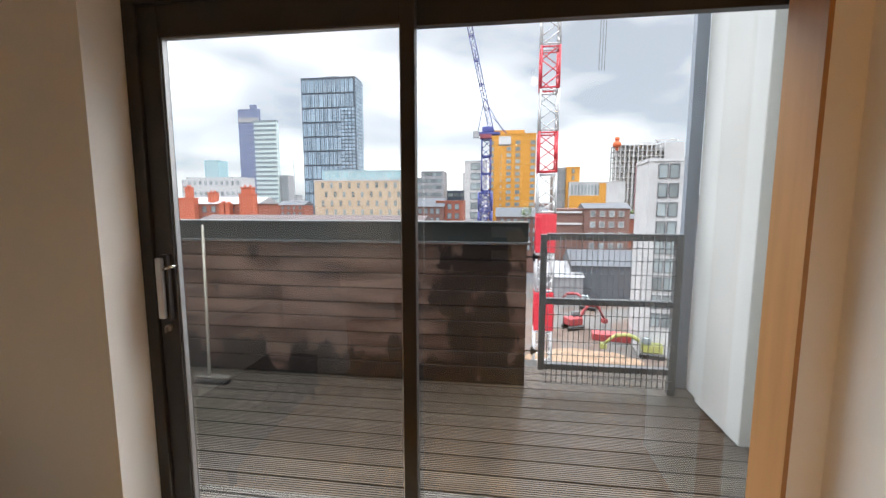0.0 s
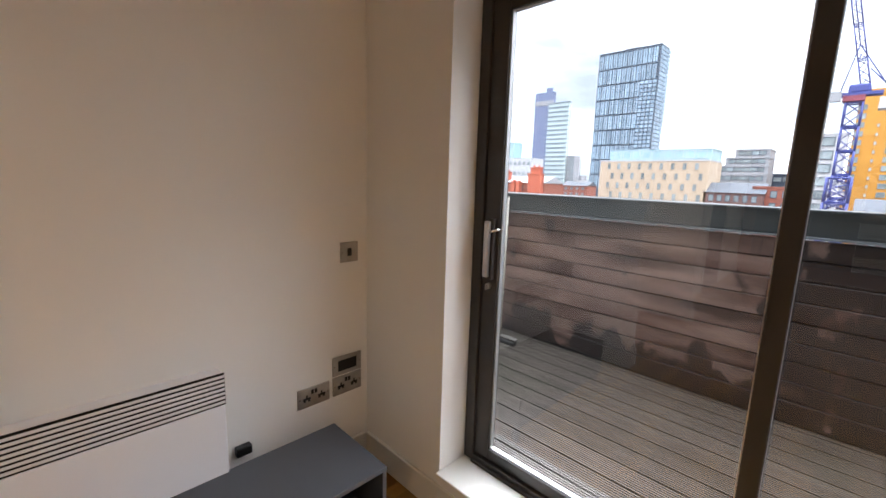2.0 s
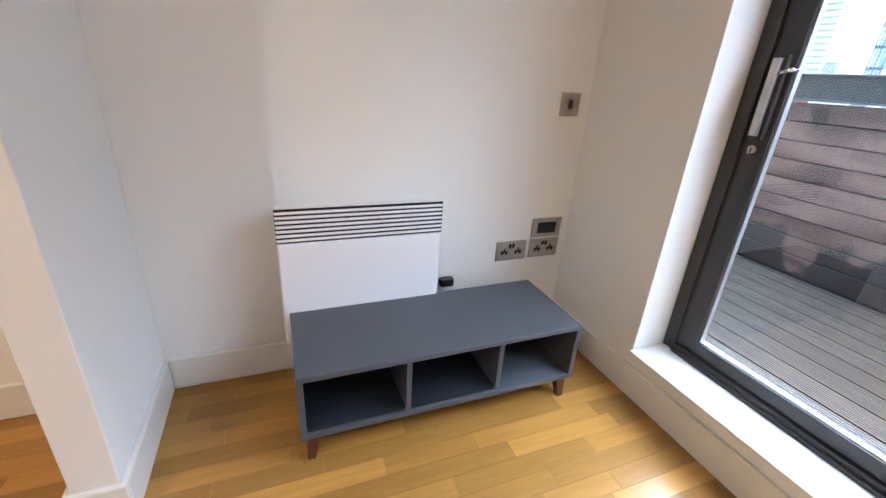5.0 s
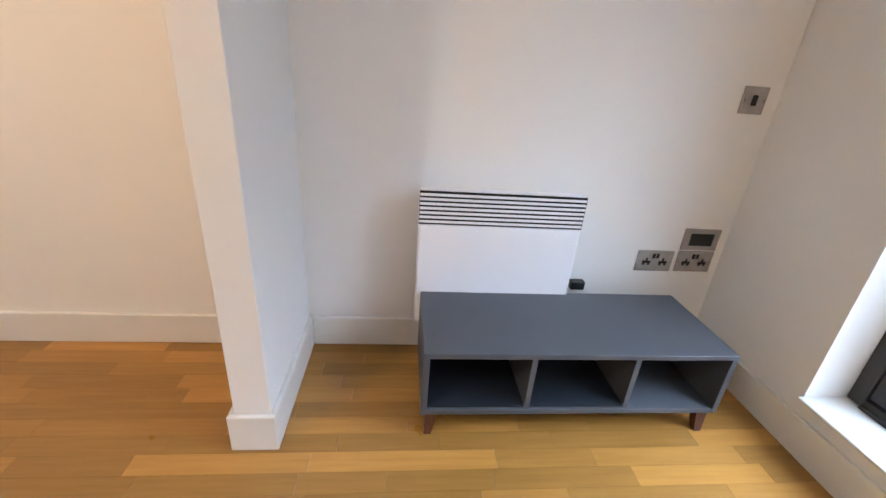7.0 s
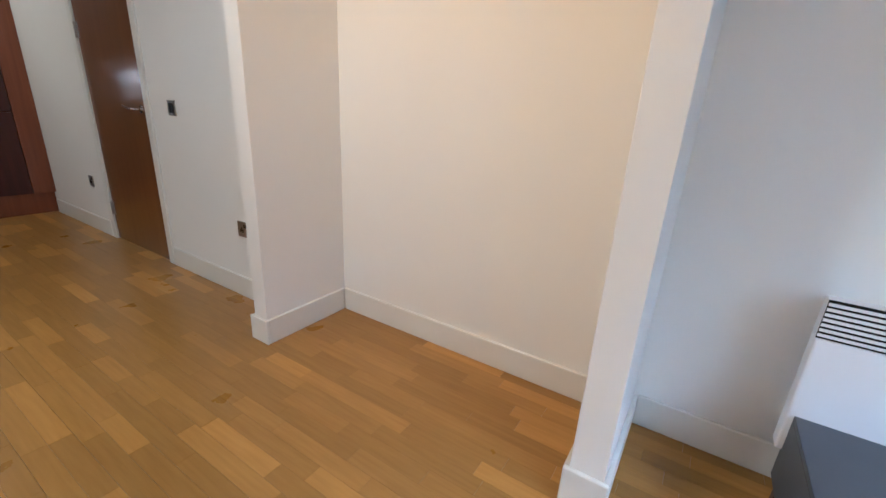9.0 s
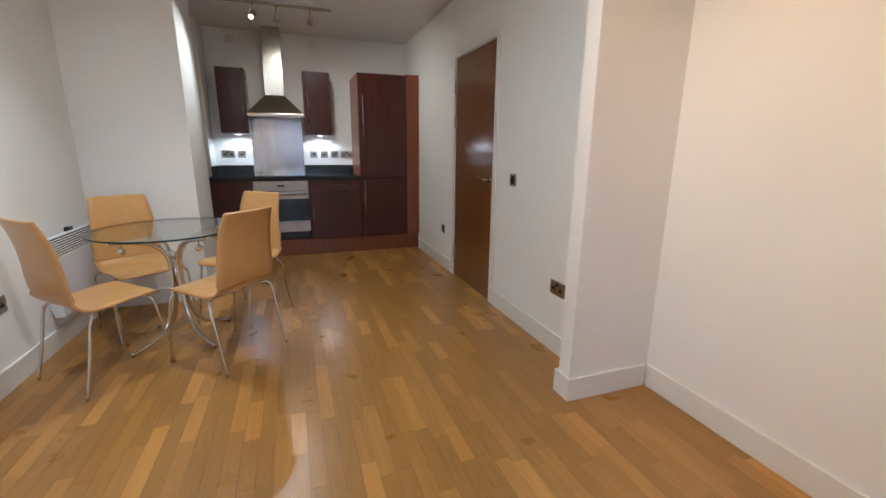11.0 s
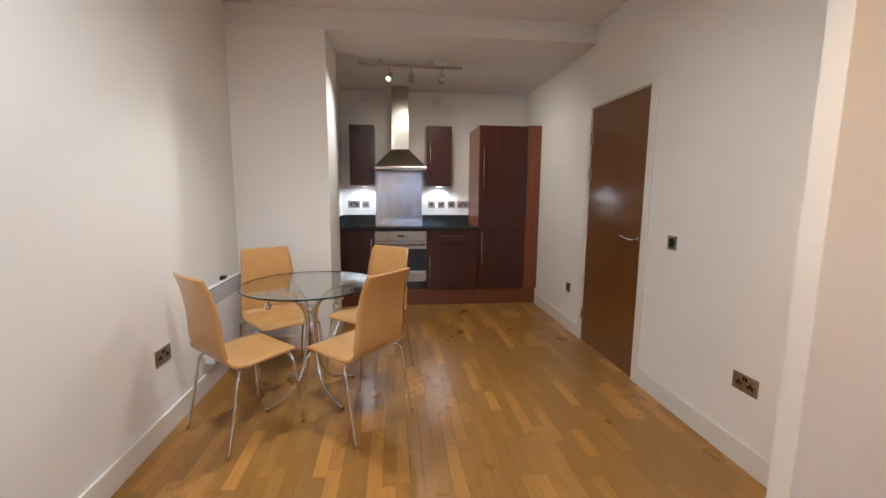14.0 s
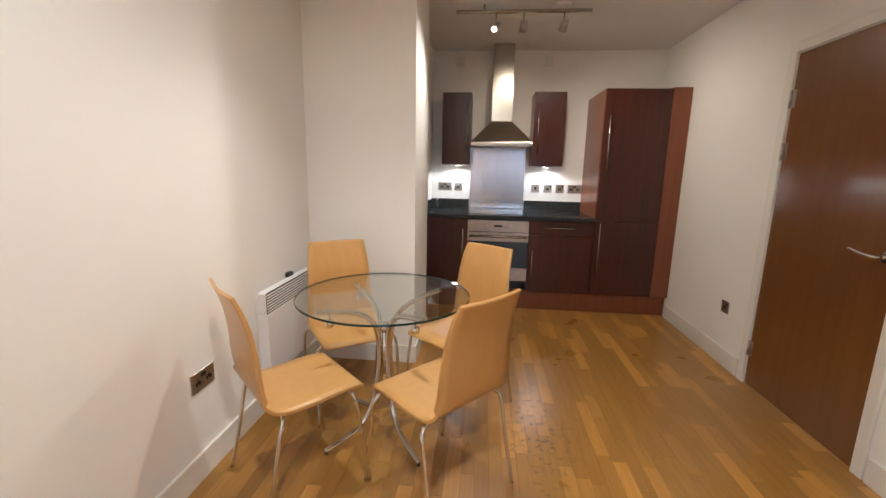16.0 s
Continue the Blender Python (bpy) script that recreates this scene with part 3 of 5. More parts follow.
BAND = material("tinted_band_glass_far", (0.115, 0.145, 0.165), 0.3, other=(0.15, 0.18, 0.20), scale=0.1)
AQUA = material("aqua_glazing_far", (0.30, 0.42, 0.44), 0.3, other=(0.20, 0.33, 0.36), scale=0.3, vary=0.1)
WINF = material("window_glass_far", (0.13, 0.16, 0.17), 0.2, other=(0.22, 0.25, 0.25), scale=0.5, vary=0.35)
RED = material("red_crane_paint", (0.45, 0.020, 0.035), 0.5)
WHITEC = material("white_crane_paint", (0.42, 0.42, 0.42), 0.5)
BLUEC = material("blue_crane_paint", (0.045, 0.055, 0.20), 0.6)
ORANGEB = material("orange_red_brick_far", (0.40, 0.105, 0.055), 0.9, other=(0.30, 0.075, 0.045), scale=0.9)
MRED = material("site_machine_red", (0.28, 0.040, 0.045), 0.6)
ORANGE = material("orange_sheet", (0.52, 0.11, 0.035), 0.6)
LIME = material("lime_machine_paint", (0.25, 0.26, 0.08), 0.5)
PINK = material("pink_hoarding", (0.34, 0.17, 0.19), 0.8)
EARTH = material("site_earth", (0.060, 0.040, 0.032), 0.95, other=(0.115, 0.085, 0.068), scale=0.45, amount=0.5, dirt=(0.09, 0.086, 0.082), dirt_scale=0.10, dirt_edge=(0.48, 0.54), bump=0.3, bump_scale=1)
TARMAC = material("asphalt", (0.06, 0.062, 0.066), 0.9, other=(0.09, 0.09, 0.095), scale=0.1)
LEAF = material("foliage", (0.06, 0.11, 0.03), 0.8, other=(0.09, 0.14, 0.04), scale=1.0)

GZ = -24.0
_win = {}


def window_mesh(w, h, glass, rim):
    key = (round(w, 2), round(h, 2), glass.name, rim.name)
    if key not in _win:
        bm = bmesh.new()
        block(bm, -w / 2, w / 2, -0.12, 0.05, 0, h, slot=0)
        f = 0.07 * min(w, h) + 0.03
        for b in ((-w / 2 - f, -w / 2, -0.2, 0.05, -f, h + f), (w / 2, w / 2 + f, -0.2, 0.05, -f, h + f), (-w / 2, w / 2, -0.2, 0.05, -f, 0), (-w / 2, w / 2, -0.2, 0.05, h, h + f)):
            block(bm, *b, slot=1)
        _win[key] = mesh_of("window", bm, glass, rim)
    return _win[key]


def building(label, x, y, w, d, top, wall, turn=0.0, cols=0, rows=0, win=(1.0, 1.5), first=3.0, glass=None, rim=None, side=0, roof=None, pitch=0.0, stagger=0.0, base=GZ, name="building", cat="building", margin=1.0):
    """A block whose front middle stands at (x, y), facing the balcony; windows on the front, and on the right side."""
    t = thing(name, label, cat, pose(x, y, base, 0, 0, turn))
    H = top - base
    slab("walls", (-w / 2, w / 2, 0, d, 0, H), wall, t)
    if pitch:
        bm = bmesh.new()
        a = [bm.verts.new(p) for p in ((-w / 2 - 0.3, -0.4, H), (w / 2 + 0.3, -0.4, H), (w / 2 + 0.3, d + 0.4, H), (-w / 2 - 0.3, d + 0.4, H), (-w / 2 - 0.3, d / 2, H + pitch), (w / 2 + 0.3, d / 2, H + pitch))]
        for f in ((0, 1, 5, 4), (2, 3, 4, 5), (0, 4, 3), (1, 2, 5), (0, 3, 2, 1)):
            bm.faces.new([a[k] for k in f])
        part("roof", bm, roof or SLATE, t)
    else:
        slab("parapet", (-w / 2 - 0.15, w / 2 + 0.15, -0.15, d, H, H + 0.5), roof or wall, t)
    if cols:
        me = window_mesh(*win, glass or WINF, rim or MULL)
        n_rows = rows
        step_z = (min(H, n_rows * first) - 0.6) / n_rows
        for r in range(n_rows):
            z = H - (r + 1) * step_z + (step_z - win[1]) / 2
            if z < 0.5:
                break
            for c in range(cols):
                ob = new("window", me)
                ob.parent = t
                off = stagger * (r % 2) * (w / cols)
                ob.matrix_basis = pose(-w / 2 + margin + (c + 0.5) * (w - 2 * margin) / cols + off, 0, z)
            for c in range(side):
                ob = new("window", me)
                ob.parent = t
                ob.matrix_basis = pose(w / 2, (c + 0.5) * d / side, z, 0, 0, 90)
    return t


def lattice(name, parent, base, top, half, mats, section, r=0.12, brace=None, inset=0.0):
    """A square lattice mast in coloured sections."""
    base, top = Vector(base), Vector(top)
    L = (top - base).length
    q = Vector((0, 0, 1)).rotation_difference((top - base).normalized()).to_matrix().to_4x4()
    m = Matrix.Translation(base) @ q
    brace = brace or 2 * half
    n = max(1, round(L / section))
    sec = L / n
    for i in range(n):
        bm = bmesh.new()
        z0, z1 = i * sec, (i + 1) * sec - 0.05
        cs = [(-half, -half), (half, -half), (half, half), (-half, half)]
        for cx, cy in cs:
            rod(bm, (cx, cy, z0), (cx, cy, z1), r, seg=5)
        k = max(1, round(sec / brace))
        for j in range(k):
            a, b = z0 + (z1 - z0) * j / k, z0 + (z1 - z0) * (j + 1) / k
            for s in range(4):
                p, p2 = cs[s], cs[(s + 1) % 4]
                if j % 2:
                    p, p2 = p2, p
                rod(bm, (*p, a), (*p2, b), r * 0.55, seg=4)
        for s in range(4):
            rod(bm, (*cs[s], z0 + 0.1), (*cs[(s + 1) % 4], z0 + 0.1), r * 0.8, seg=4)
            rod(bm, (*cs[s], z1 - 0.1), (*cs[(s + 1) % 4], z1 - 0.1), r * 0.8, seg=4)
        part("section", bm, mats[i % len(mats)], parent, m=m)


def city():
    # tall dark glass tower
    t = building("tall dark blue glass tower with a fine grid of mullions", -166.3, 400, 55, 20, 120.5, MULL, cols=0, name="tower")
    H = 120.5 - GZ
    me = window_mesh(1.5, 11.9, BLUEG, MULL)
    for r in range(9):
        z = H - 13.8 * (r + 1) + 0.2
        for c in range(24):
            x = -25.9 + (c // 2) * 4.4 + (c % 2) * 1.95
            if z < 1 or (x > 13.5 and r > 1):
                continue
            ob = new("pane", me)
            ob.parent = t
            ob.matrix_basis = pose(x, 0, z)
    bm = bmesh.new()
    for r in range(33):
        z = H - 27.6 - 3.45 * (r + 1)
        for c in range(4):
            block(bm, 12.6 + c * 3.65, 15.4 + c * 3.65, -0.12, 0.05, z, z + 2.3)
    for r in range(40):
        for c in range(6):
            block(bm, 27.45, 27.62, 1 + c * 3.8, 4.3 + c * 3.8, H - 3.5 * (r + 1), H - 3.5 * (r + 1) + 2.6)
    tagged(part("small_panes", bm, BLUEG, t), kind="stuff")
    slab("plant_room", (-6, 8, 6, 18, H, H + 3.0), CONC, t)
    # two-part slab tower
    t = building("navy blue windowless service tower beside a striped office slab", -440, 700, 39, 6, 162, NAVY, name="tower")
    slab("core", (3, 14, 1, 5, 162 - GZ, 170 - GZ), NAVY, t)
    slab("light_band", (-19.7, 19.7, -0.6, -0.02, 140 - GZ, 148 - GZ), CONC, t)
    t = building("pale office slab with dark horizontal window bands", -407, 696, 42, 8, 139.5, MINT, name="office_tower")
    slab("roof_fascia", (-21.2, 21.2, -0.6, 8, 139.5 - GZ, 142 - GZ), BAND, t)
    for r in range(19):
        z = 139.5 - GZ - 7.9 * (r + 1)
        slab("window_band", (-20.6, 19.6, -0.6, -0.02, z, z + 2.9), BAND, t)
    building("small grey office block far off", -378, 700, 16, 20, 47, CONC, cols=4, rows=12, win=(2.4, 2.6), first=4.5)
    building("pale glassy block on the skyline", -590, 800, 32, 30, 85, AQUA, cols=5, rows=14, win=(4.2, 4.4), first=7, glass=AQUA, rim=PALE)
    building("long pale grey building with small round windows", -367, 500, 78, 30, 32, PALE, cols=10, rows=2, win=(3, 4), first=14, name="warehouse")
    building("low pale block on the skyline", -560, 720, 70, 30, 42, PALE, cols=8, rows=3, win=(5, 3), first=9)
    # hotel
    t = building("buff stone building with staggered narrow windows", -51.2, 150, 34.5, 16, 8.9, SAND, cols=9, rows=9, win=(1.1, 2.1), first=3.35, stagger=0.35, rim=SAND, name="hotel", roof=PALE, margin=1.6)
    u = building("pale aqua glass rooftop storey", -50.0, 152, 32.0, 12, 12.4, AQUA, cols=9, rows=1, win=(2.2, 2.2), first=3.2, glass=AQUA, rim=PALE, base=9.42, name="rooftop_storey")
    # red brick with chimneys
    building("red brick terrace with a pale slate roof", -88, 120, 30, 12, 0.6, BRICK, cols=9, rows=5, win=(1.2, 1.8), first=3.4, pitch=2.2, roof=CONC, name="house")
    for cx, cy, top, half, pots in ((-96.0, 118, 2.2, 2.9, 0), (-75.6, 118, 3.4, 2.4, 0), (-75.8, 118.5, 5.4, 1.7, 2), (-83.9, 118, 0.6, 0.8, 2), (-82.0, 118, 0.4, 0.7, 2), (-89.3, 121, 3.9, 1.2, 2), (-98.4, 122, 5.6, 0.8, 2)):
        c = thing("chimney_stack", "orange-red brick chimney stack above the terrace roof", "chimney", pose(cx, cy, -6))
        slab("stack", (-half, half, 0, 2.0, 0, top + 6.0), ORANGEB, c)
        slab("cap", (-half - 0.15, half + 0.15, -0.15, 2.15, top + 6.0, top + 6.3), ORANGEB, c)
        for k in range(pots):
            x = (k - (pots - 1) / 2) * half
            bm = bmesh.new()
            rod(bm, (x, 1, top + 6.3), (x, 1, top + 7.0), 0.34, 0.26, seg=8)
            part("pot", bm, ORANGEB, c)
    building("long low brown roofed terrace", -48, 100, 60, 12, -3.6, BRICKD, cols=16, rows=4, win=(1.2, 1.6), first=3.3, pitch=1.4, roof=ROOFB, name="house")
    # stepped grey block and low buildings
    for k in range(4):
        building("stepped pale grey block with banded storeys", -36 + k * 1.3, 200 + k, 20 - 3 * k, 14, 6.0 + k * 3.2, CONC, cols=7 - k, rows=1, win=(2.0, 1.4), first=3.2, base=GZ if k == 0 else 6.5 + (k - 1) * 3.2, name="stepped_block")
    building("dark grey office block", -20, 215, 26, 16, 6.5, MULL, cols=8, rows=7, win=(2.4, 1.6), first=3.6)
    building("brown brick building with a slate roof", -27, 150, 15, 10, -0.5, BRICKD, cols=6, rows=5, win=(1.1, 1.7), first=3.4, pitch=3.0, name="house")
    building("orange-red brick building with tall sash windows", -17.5, 152, 10, 10, 1.2, BRICK, cols=3, rows=6, win=(1.3, 1.8), first=3.5, name="house", roof=BRICK)
    building("pale rendered block with wide dark windows", -9.8, 180, 9.2, 12, 18.2, PALE, cols=1, rows=10, win=(3.6, 2.4), first=4.2, name="apartment_block", margin=2.2)
    building("small pale block behind the crane", -15.5, 230, 8, 10, 16.5, PALE, cols=2, rows=8, win=(2, 1.8), first=3.6)
    # ochre tower
    t = building("ochre clad residential tower with dark window columns", 6.2, 200, 21.5, 18, 32.2, YELLOW, cols=0, name="tower")
    slab("raised_parapet", (-10.75, 5.5, 0.4, 17, 32.7 - GZ, 34.3 - GZ), YELLOW, t)
    wm_, sm_ = window_mesh(1.9, 1.5, WINF, CONC), window_mesh(0.5, 0.9, PALE, PALE)
    for r in range(17):
        z = 32.2 - GZ - 4.4 - 2.85 * r
        if z < 1:
            break
        for cx in (-9.6, -1.6, 2.5, 9.4):
            ob = new("window", wm_)
            ob.parent = t
            ob.matrix_basis = pose(cx, 0, z)
        if 1 < r < 14:
            ob = new("window", sm_)
            ob.parent = t
            ob.matrix_basis = pose(-5.2, 0, z)
    building("grey cladding strip block beside the ochre tower", 29.5, 205, 7.5, 12, 16.8, CONC, cols=2, rows=12, win=(1.6, 1.6), first=3.2)
    building("ochre and white clad block", 34.5, 203, 6.0, 12, 17.0, YELLOW, cols=1, rows=10, win=(1.0, 1.8), first=3.2)
    t = building("white clad block with ochre panels and vertical fins", 45, 201, 25, 12, 9.9, PALE, name="apartment_block", roof=PALE)
    for k in range(9):
        slab("fin_window", (-11.5 + k * 1.5, -10.6 + k * 1.5, -0.2, -0.02, 28.5, 33), WINF, t)
    slab("ochre_panel", (1.0, 4.0, -0.3, -0.02, 20, 33.8), YELLOW, t)
    slab("ochre_panel", (-12.4, 1.0, -0.25, -0.02, 20, 28), YELLOW, t)
    # concrete frame under construction
    f = thing("concrete_frame", "unfinished concrete frame of a tall block under construction", "building site", pose(66.5, 255, GZ))
    for st in range(17):
        z = 57.6 - (st + 1) * 3.05
        slab("floor_slab", (0, 27.0 if st else 25.0, 0, 12, z + 2.70, z + 3.05), PALE, f)
        bm = bmesh.new()
        for k in range(12):
            for yy in (0.3, 6.0, 11.5):
                block(bm, k * 2.4 + 0.1, k * 2.4 + 0.75, yy - 0.3, yy + 0.3, z, z + 2.7)
        tagged(part("columns", bm, PALE, f), kind="stuff")
        if st > 2:
            slab("infill_panel", (11.5, 17.5, 0.4, 0.6, z, z + 2.0), PINK, f)
    slab("core", (13, 24, 5, 10, 0, 59.5), PALE, f)
    slab("stair_core", (27.2, 38, 2, 12, 0, 59.0), PALE, f)
    slab("crane_arm", (24, 36, 7, 8.5, 60.5, 61.6), PALE, f)
    slab("crane_stub", (25, 26.5, 7, 8.5, 59.5, 60.5), CONC, f)
    u = thing("orange_balloon", "orange rounded safety cover on the frame's corner", "cover", pose(66.5, 253, 32.0, 0, 0, 0) @ Matrix.Scale(1.7, 4))
    bm = bmesh.new()
    bmesh.ops.create_icosphere(bm, subdivisions=3, radius=1.4, matrix=Matrix.Translation((0, 0, 1.0)) @ Matrix.Diagonal((1, 1, 0.85, 1)))
    bmesh.ops.create_icosphere(bm, subdivisions=3, radius=0.8, matrix=Matrix.Translation((0, 0, 2.8)))
    rod(bm, (0, 0, -1), (0, 0, 0), 0.5, seg=10)
    part("cover", bm, ORANGE, u)
    building("white residential block behind the frame", 99, 262, 15, 14, 29.0, PALE, cols=3, rows=10, win=(1.8, 1.6), first=3.6)
    # white residential block close by
    t = building("white rendered apartment block with tall windows and balconies", 26.6, 70, 5.8, 9, 7.6, PALE, turn=-6, cols=2, rows=9, win=(1.15, 2.0), first=3.05, name="apartment_block", margin=1.3, rim=SLATE)
    # brick with slate roofs
    building("brown brick building with white window bays and slate roof", 31.2, 125, 12.5, 9, -0.6, BRICKD, cols=4, rows=6, win=(1.2, 1.5), first=3.2, pitch=1.5, glass=WINF, rim=PALE, name="house")
    building("low brick building with a slate roof", 42.3, 127, 9, 9, -3.6, BRICK, cols=3, rows=5, win=(1.1, 1.4), first=3.2, pitch=1.2, name="house")
    t = building("long low building with white floor bands", 21.4, 126, 8.5, 9, -1.2, BRICKD, name="low_block")
    for z in (22.0, 18.6, 15.4):
        slab("white_band", (-5.0, 3.0, -0.5, -0.02, z, z + 0.55), WHITEC, t)
    building("brick and slate terrace by the ochre tower", 8.5, 150, 18, 10, -4.0, BRICKD, cols=7, rows=4, win=(1.2, 1.6), first=3.3, pitch=3.2, name="house")
    building("grey shed with a broad metal roof", 29, 108, 20, 14, -14.8, SLATE, cols=7, rows=1, win=(0.8, 0.8), first=4, pitch=3.4, roof=SLATE, name="shed")
    building("pale grey metal-roofed shed", 16.5, 106, 10, 14, -17.5, CONC, pitch=3.2, roof=CONC, name="shed")
    building("low grey industrial shed", 66, 170, 30, 22, -11, CONC, cols=6, rows=1, win=(2, 1.2), first=5, pitch=4, name="shed")
    rng = random.Random(9)
    for k in range(46):
        x = -150 + k * 6.4 + rng.uniform(-2, 2)
        if -45 < x < 62 and k % 2:
            continue
        y = rng.uniform(215, 330)
        building(rng.choice(("plain brick block in the middle distance", "pale block in the middle distance", "grey block in the middle distance")), x, y, rng.uniform(8, 18), 12, rng.uniform(-9, 1.5), rng.choice((BRICKD, BRICK, CONC, PALE, BRICKD)), cols=4, rows=4, win=(1.5, 1.6), first=3.5, pitch=rng.choice((0, 2.5)), name="house")
    for k in range(26):
        x = -420 + k * 36 + rng.uniform(-10, 10)
        building("hazy block on the far skyline", x, rng.uniform(520, 800), rng.uniform(24, 50), 20, rng.uniform(-4, 14), rng.choice((CONC, PALE, CONC)), cols=5, rows=3, win=(3, 2), first=6, name="far_block")
    # trees
    for k, (x, y, s) in enumerate(((41, 148, 3.0), (44, 149, 2.4), (10, 149, 2.2))):
        t = thing("tree", "small green tree among the roofs", "tree", pose(x, y - 3, -9 if k < 2 else -8))
        bm = bmesh.new()
        rod(bm, (0, 0, -15), (0, 0, 5), 0.35, 0.12, seg=8)
        part("trunk", bm, BRICKD, t)
        bm = bmesh.new()
        for j in range(260):
            v = Vector((rng.gauss(0, 1), rng.gauss(0, 1), rng.gauss(0, 0.7)))
            v = v.normalized() * s * rng.uniform(0.5, 1.0)
            c = v + Vector((0, 0, 5 + s * 0.4))
            a, b_ = Vector((rng.uniform(-.5, .5), rng.uniform(-.5, .5), rng.uniform(-.4, .4))), Vector((rng.uniform(-.5, .5), rng.uniform(-.5, .5), rng.uniform(-.4, .4)))
            bm.faces.new([bm.verts.new(c), bm.verts.new(c + a), bm.verts.new(c + b_)])
        tagged(part("crown", bm, LEAF, t), kind="stuff")
    # red and white tower crane
    t = thing("tower_crane", "red and white lattice tower crane mast standing close by", "crane", pose(4.85, 41, 0))
    lattice("mast", t, (0, 0, -22.2), (0, 0, 22.8), 0.80, [WHITEC, RED], 3.75, r=0.10, brace=1.25)
    slab("footing", (-2.5, 2.5, -2.5, 2.5, GZ, -22.2), CONC, t)
    for z, q in ((-10.95, 3.6), (-3.4, 3.6)):
        slab("mast_sheet", (-0.93, 0.93, -0.95, -0.90, z, z + q), RED, t, "red sheeted mast panel")
    for k in range(3):
        bm = bmesh.new()
        rod(bm, (5.0 + 0.25 * k, 3, 14), (5.2 + 0.28 * k, 3, 40), 0.02, seg=4)
        part("hoist_rope", bm, MULL, t)
    # blue luffing crane
    t = thing("luffing_crane", "blue luffing crane with a raised lattice jib and white counterweight", "crane", pose(-2.7, 100, 0))
    lattice("mast", t, (0, 0, GZ), (0, 0, 15.8), 1.05, [BLUEC], 4.0, r=0.16, brace=1.6)
    lattice("climbing_frame", t, (-0.1, 0, -14), (-0.1, 0, 3.5), 1.55, [BLUEC], 5.0, r=0.20, brace=1.1)
    slab("turntable", (-1.5, 1.2, -1.3, 1.3, 15.9, 16.8), material("dull_red_machine_deck", (0.20, 0.045, 0.06), 0.6), t)
    slab("machine_deck", (-1.9, 3.2, -1.2, 1.2, 16.8, 17.3), BLUEC, t)
    slab("winch_house", (-1.0, 1.6, -0.9, 0.9, 17.3, 18.6), BLUEC, t, bevel=0.2)
    slab("counterweight", (2.9, 5.6, -1.4, 1.4, 14.4, 16.2), WHITEC, t, "white counterweight block")
    slab("cab", (-3.0, -1.7, -2.2, -1.2, 15.9, 17.4), CONC, t, "grey operator cab")
    lattice("jib", t, (1.2, 0, 17.2), (-4.9, 0, 44.5), 0.55, [BLUEC], 6.0, r=0.10, brace=1.3)
    for a, b_ in (((3.8, 0, 17.6), (-0.6, 0, 25.0)), ((-0.6, 0, 25.0), (-2.0, 0, 17.6)), ((-0.6, 0, 25.0), (-3.0, 0, 36.0)), ((4.6, 0, 17), (1.2, 0, 21))):
        bm = bmesh.new()
        rod(bm, a, b_, 0.09, seg=6)
        part("stay", bm, BLUEC, t)
    # thin far mast
    t = thing("far_mast", "slender pale mast on the skyline", "mast", pose(-125, 245, GZ))
    bm = bmesh.new()
    rod(bm, (0, 0, 0), (0, 0, 60), 0.5, 0.15, seg=6)
    part("mast", bm, CONC, t)
    # site machines
    def digger(label, x, y, turn, mat, arm=1.0):
        t = thing("excavator", label, "digger", pose(x, y, GZ + 0.02, 0, 0, turn))
        for s in (-1, 1):
            slab("track", (-1.9, 1.9, s * 1.1 - 0.3, s * 1.1 + 0.3, 0, 0.9), BLACKP, t, bevel=0.2)
        slab("body", (-1.6, 1.5, -1.2, 1.2, 0.95, 2.4), mat, t, bevel=0.15)
        slab("cab", (0.2, 1.6, 0.2, 1.2, 2.4, 3.4), WINF, t, bevel=0.1)
        bm = bmesh.new()
        tube(bm, [(1.2, -0.3, 2.0), (3.2, -0.3, 4.6 * arm), (5.6, -0.3, 4.2 * arm)], 0.32, seg=6, fine=3)
        part("boom", bm, mat, t)
        bm = bmesh.new()
        tube(bm, [(5.6, -0.3, 4.2 * arm), (7.2, -0.3, 1.4)], 0.24, seg=6, fine=2)
        block(bm, 6.8, 7.8, -0.8, 0.3, 0.6, 1.5, bevel=0.1)
        part("dipper", bm, mat, t)

    digger("red tracked excavator working on the site", 15.5, 84, 25, MRED)
    digger("red tracked excavator beside the far hoarding", 25, 116, 200, MRED)
    digger("red tracked excavator with its boom folded", 22, 100, 150, MRED, 0.7)
    digger("lime yellow tracked excavator on the site", 25.5, 70, 170, LIME, 0.7)
    for k, (x, y, w, d, h, mt, lab) in enumerate(((22.5, 78, 9, 2.6, 1.2, MRED, "long red stack of formwork"), (30, 118, 6, 2.5, 2.6, YELLOW, "ochre steel site cabin on the earth"), (35, 119, 6, 2.5, 2.6, PALE, "white steel site cabin on the earth"), (42, 121, 7, 2.5, 2.6, PALE, "white steel site cabin on the earth"), (29, 125, 5, 3, 3, MULL, "dark steel site cabin on the earth"),
                                                  (13, 62, 5, 2.4, 1.0, YELLOW, "stack of yellow timber"), (17, 60, 4, 2.0, 0.8, SAND, "stack of timber boards"), (38, 98, 5, 2.5, 1.6, CONC, "grey steel skip on the earth"), (33, 92, 4, 2.0, 1.5, BLUEC, "blue steel skip on the earth"))):
        t = thing("site_cabin" if h > 2 else "material_stack", lab, "site equipment", pose(x, y, GZ + 0.02, 0, 0, -8 + 5 * (k % 3)))
        slab("body", (-w / 2, w / 2, -d / 2, d / 2, 0, h), mt, t, bevel=0.05)
